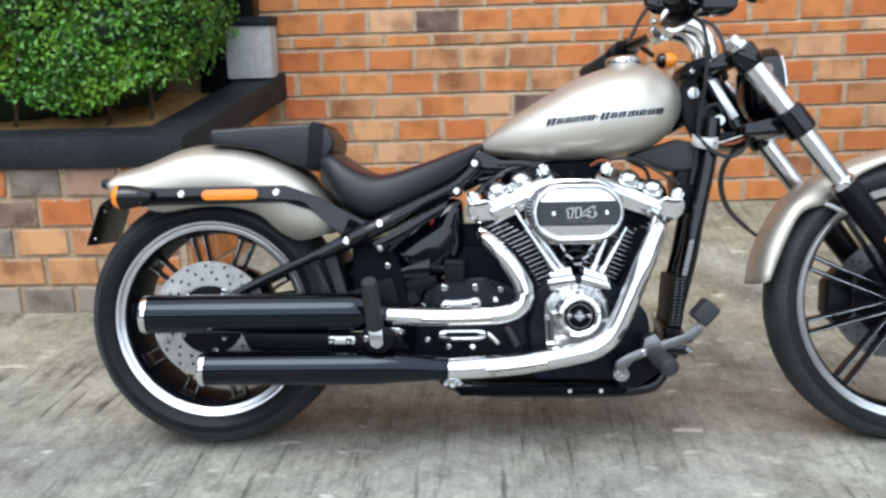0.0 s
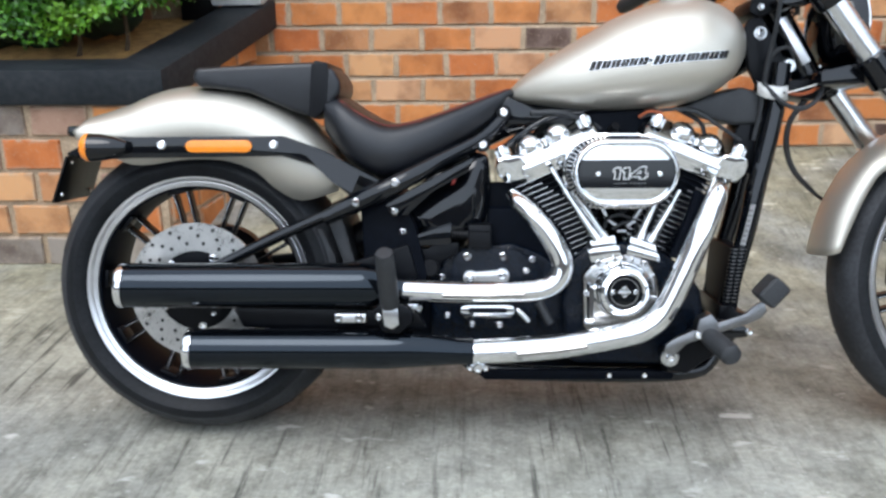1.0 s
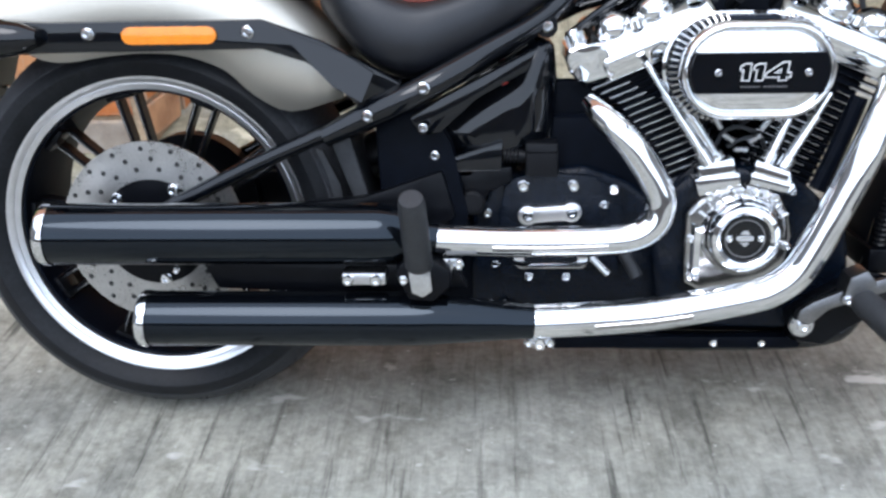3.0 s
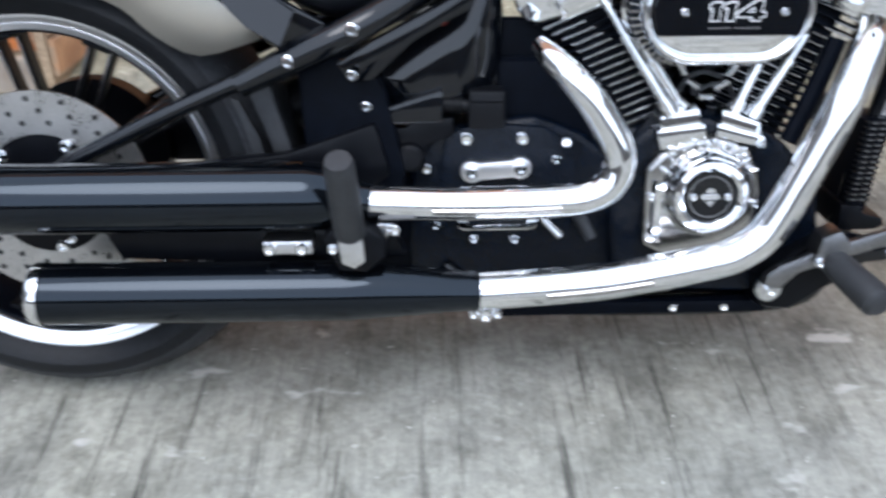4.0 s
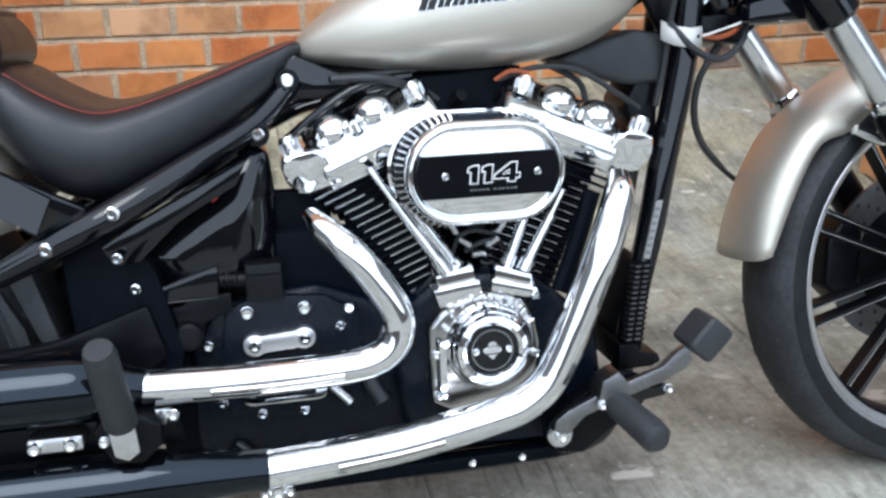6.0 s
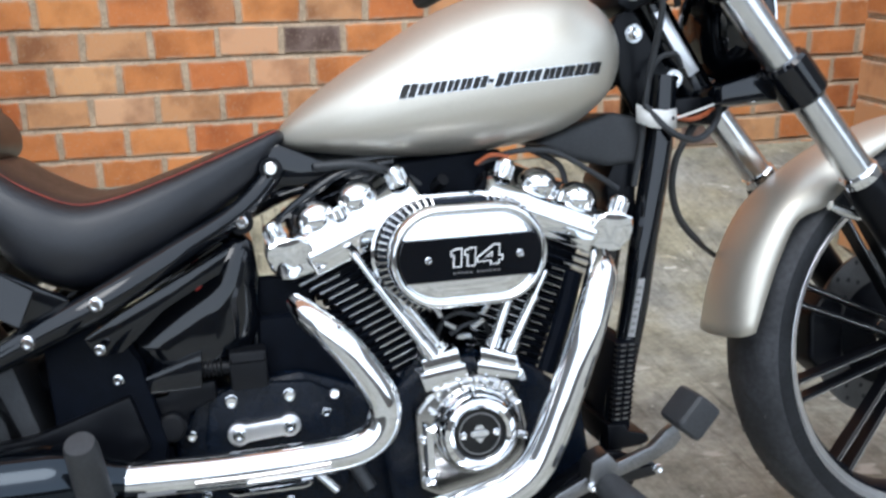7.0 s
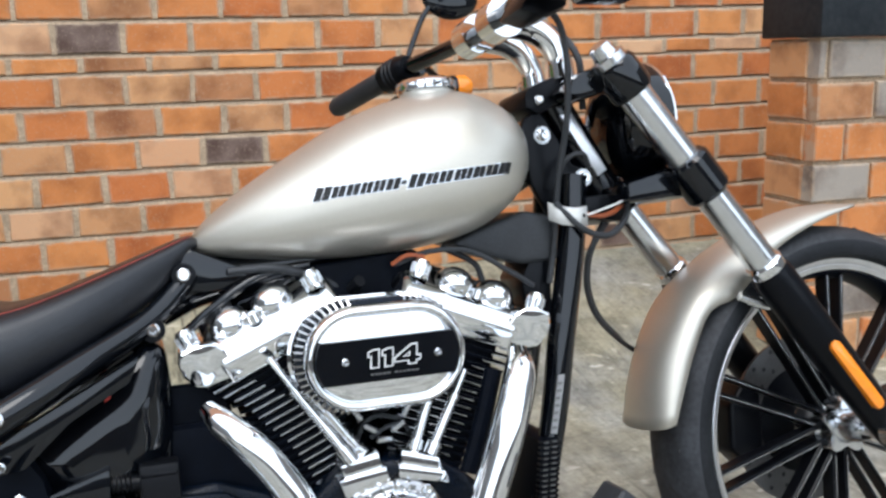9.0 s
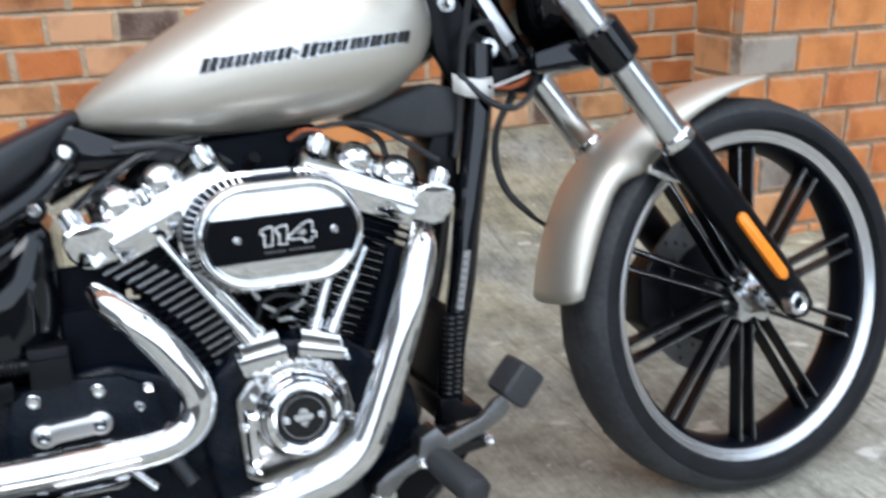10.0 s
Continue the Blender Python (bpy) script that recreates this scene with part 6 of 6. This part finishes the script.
# cables
part("throttle_cable", tube([(1.11, -0.22, 1.03), (1.195, -0.14, 1.02), (1.216, -0.12, 0.96), (1.214, -0.11, 0.877), (1.205, -0.085, 0.795), (1.20, -0.065, 0.70), (1.19, -0.06, 0.64)], 0.0048, 10, 5), RUBBER, bike, "black control cable", m=None)
for dx, dy, rad in ((0.0, 0.0, 0.0042), (0.009, 0.008, 0.0034)):
    part("brake_hose", tube([(1.32 + dx, -0.02, 0.745), (1.276 + dx, -0.03 + dy, 0.693), (1.266 + dx, -0.02 + dy, 0.661), (1.273 + dx, dy, 0.619), (1.297 + dx, 0.02 + dy, 0.575), (1.346 + dx, 0.05 + dy, 0.535), (1.414, 0.095 + dy, 0.499), (1.50, 0.12 + dy, 0.46)], rad, 10, 5), RUBBER, bike, "black brake hose", m=STEER)
part("clutch_cable", tube([(1.14, 0.22, 1.05), (1.24, 0.05, 1.06), (1.27, -0.04, 0.99), (1.28, -0.03, 0.90)], 0.0055, 10, 5), RUBBER, bike, m=STEER)
part("cable_loop", tube([(1.20, -0.08, 0.76), (1.235, -0.09, 0.72), (1.28, -0.085, 0.705), (1.32, -0.07, 0.73), (1.33, -0.06, 0.77)], 0.005, 10, 5), RUBBER, bike, "looped black wiring")
part("cable_loop", tube([(1.21, -0.075, 0.80), (1.225, -0.08, 0.825), (1.25, -0.08, 0.83), (1.262, -0.075, 0.81)], 0.004, 8, 5), RUBBER, bike)
part("ignition_wires", tube([(1.24, -0.06, 0.745), (1.27, -0.075, 0.735), (1.30, -0.07, 0.74), (1.32, -0.06, 0.75)], 0.004, 8, 5), WIRE_ORANGE, bike)
tag_bm = rings([[(1.19, -0.074, 0.762), (1.19, -0.074, 0.735)], [(1.205, -0.086, 0.754), (1.205, -0.086, 0.727)], [(1.23, -0.090, 0.750), (1.23, -0.090, 0.722)], [(1.252, -0.078, 0.752), (1.252, -0.078, 0.722)]], False, False)
tag = part("paper_tag", tag_bm, WHITE)
tag.matrix_world = bike.matrix_world.copy()
tagged(tag, "white paper tag tied round the black frame downtube", "tag")
sol = tag.modifiers.new("thickness", "SOLIDIFY")
sol.thickness = 0.0012
part("tag_hole", lathe([(0.003, 0), (0, 0.0004)], (1.242, -0.0868, 0.738), (0.3, -1, 0), 10), HOLE, tag)
part("cable_tie", tube([(1.250, -0.082, 0.738), (1.30, -0.085, 0.752), (1.335, -0.08, 0.765)], 0.0018, 6, 2), WHITE, tag, "white cable tie")


# ---- bricks, last ----
def brick_mesh(name, ln, ht, depth, material, seed):
    r = random.Random(seed)
    bm = bmesh.new()
    bmesh.ops.create_cube(bm, size=1, matrix=Matrix.Diagonal((ln, depth, ht, 1)))
    for v in bm.verts:
        v.co += Vector((r.uniform(-0.003, 0.003), 0, r.uniform(-0.0025, 0.0025)))
    edges = [e for e in bm.edges if all(v.co.y < 0 for v in e.verts)]
    bmesh.ops.bevel(bm, geom=edges, offset=0.004, segments=1, affect="EDGES")
    me = bpy.data.meshes.new(name)
    bm.to_mesh(me)
    bm.free()
    me.materials.append(material)
    return me


def brick_kind(r, weights):
    x = r.random() * sum(w for w, _ in weights)
    for w, k in weights:
        x -= w
        if x <= 0:
            return k
    return weights[-1][1]


rb = random.Random(11)
KINDS = {"a": BRICK, "p": BRICK_PALE, "d": BRICK_DARK, "t": BRICK_TAN, "g": BRICK_GREY}
POOL = {}


def lay(parent, name, k, ln, ht, place, turn=0.0):
    key = (k, round(ln, 3), round(ht, 3), rb.randrange(3))
    if key not in POOL:
        POOL[key] = brick_mesh("brick", ln, ht, 0.05, KINDS[k], len(POOL))
    return shared(name, POOL[key], parent, Matrix.Translation(place) @ Matrix.Rotation(turn, 4, "Z") @ Matrix.Rotation(radians(rb.uniform(-0.5, 0.5)), 4, "Y"))


# back wall: beds by height, one thin course among them, rising a little towards the tall planter
JOINTS = [0.10, 0.205, 0.31, 0.416, 0.520, 0.627, 0.731, 0.838, 0.942, 1.002, 1.108, 1.214, 1.32, 1.43]
PITCH = 0.2095
STARTS = [0.06, -0.04, 0.06, -0.040, 0.058, -0.041, 0.036, -0.0595, 0.021, -0.0515, 0.05, -0.05, 0.05]
ODD_BRICKS = {(5, 0): "t", (5, 1): "t", (5, 2): "a", (5, 3): "p", (5, 4): "d", (4, 0): "t", (4, 1): "a", (4, 2): "a", (4, 3): "p", (3, 0): "t", (3, 1): "p", (3, 2): "t", (3, 3): "a",
              (7, 1): "a", (7, 2): "t", (7, 3): "t", (7, 4): "t", (9, 1): "p", (9, 2): "d", (9, 3): "a"}


def rise(x):
    return max(0.0, x - 1.2) * 0.014


for c, (z0, z1) in enumerate(zip(JOINTS, JOINTS[1:])):
    for k in range(-4, 17):
        x0 = STARTS[c] + k * PITCH
        if x0 < -0.62 or x0 > 3.1:
            continue
        kind = ODD_BRICKS.get((c, k)) or brick_kind(rb, [(80, "a"), (7, "p"), (3, "d"), (10, "t")])
        lay(wall, "brick", kind, PITCH - 0.017, (z1 - z0) - 0.0135, (x0 + PITCH / 2, WALL_Y + 0.025, (z0 + z1) / 2 + 0.001 + rise(x0 + PITCH / 2)))
# joints: struck beds, set back under each course, and nearly flush uprights
jv, jf = [], []


def joint(x0, x1, z0, z1, y0, y1):
    k = len(jv)
    jv.extend([(x0, y0, z0 + rise(x0)), (x1, y0, z0 + rise(x1)), (x1, y1, z1 + rise(x1)), (x0, y1, z1 + rise(x0))])
    jf.append((k, k + 1, k + 2, k + 3))


for c, (z0, z1) in enumerate(zip(JOINTS, JOINTS[1:])):
    joint(-0.64, 1.2, z0 - 0.0075, z0 + 0.0085, WALL_Y + 0.002, WALL_Y + 0.014)
    joint(1.2, 3.3, z0 - 0.0075, z0 + 0.0085, WALL_Y + 0.002, WALL_Y + 0.014)
    for k in range(-4, 18):
        x0 = STARTS[c] + k * PITCH
        if -0.64 < x0 < 3.3:
            joint(x0 - 0.011, x0 + 0.011, z0 + 0.006, z1 - 0.0075, WALL_Y + 0.005, WALL_Y + 0.003)
me = bpy.data.meshes.new("mortar_joints")
me.from_pydata(jv, [], jf)
me.materials.append(MORTAR)
ob = new("mortar_joints", me)
ob.parent = wall
tagged(ob, "pale struck mortar joints")
# the low planter's face and side
for c in range(5):
    z0 = 0.004 + 0.1125 * c
    for k in range(10):
        x1 = -0.46 - 0.21 * k - (0.105 if c % 2 else 0) + (0.105 if c % 2 and k == 0 else 0)
        kind = "g" if c == 0 else brick_kind(rb, [(3, "a"), (4, "t"), (5, "g"), (5, "d")])
        lay(bed_left, "brick", kind, 0.19, 0.098, (x1 - 0.105, PLANTER_Y + 0.025, z0 + 0.054))
    for k in range(4):
        f = (k + 0.5) / 4.3
        lay(bed_left, "brick", brick_kind(rb, [(5, "a"), (3, "t"), (2, "p")]), 0.195, 0.098, (-0.455 + 0.14 * f, PLANTER_Y + 0.02 + 0.92 * f, z0 + 0.09), math.atan2(0.92, 0.14))
for k in range(1, 4):
    f = (k + 0.5) / 4.3
    lay(bed_left, "brick", "a", 0.195, 0.098, (-0.455 + 0.14 * f, PLANTER_Y + 0.02 + 0.92 * f, 0.6566), math.atan2(0.92, 0.14))
# the tall planter's face and its end, one brick deep
for c in range(9):
    z1 = 1.0 - 0.1205 * c
    x0 = PIER_X
    lengths = ([0.21] if c % 2 else [0.035, 0.21, 0.21] if c == 0 else [0.11]) + [0.215] * 5
    for k, ln in enumerate(lengths):
        kind = "g" if ln < 0.05 or (c, k) in ((3, 0), (1, 1)) else brick_kind(rb, [(8, "a"), (4, "t"), (1, "g")])
        lay(bed_right, "brick", kind, ln - 0.014, 0.105, (x0 + ln / 2, PIER_Y + 0.025, z1 - 0.061))
        x0 += ln
    lay(bed_right, "brick", brick_kind(rb, [(2, "a"), (6, "t"), (2, "d")]), 0.175, 0.105, (PIER_X + 0.026, PIER_Y + 0.14, z1 - 0.061), -math.pi / 2)
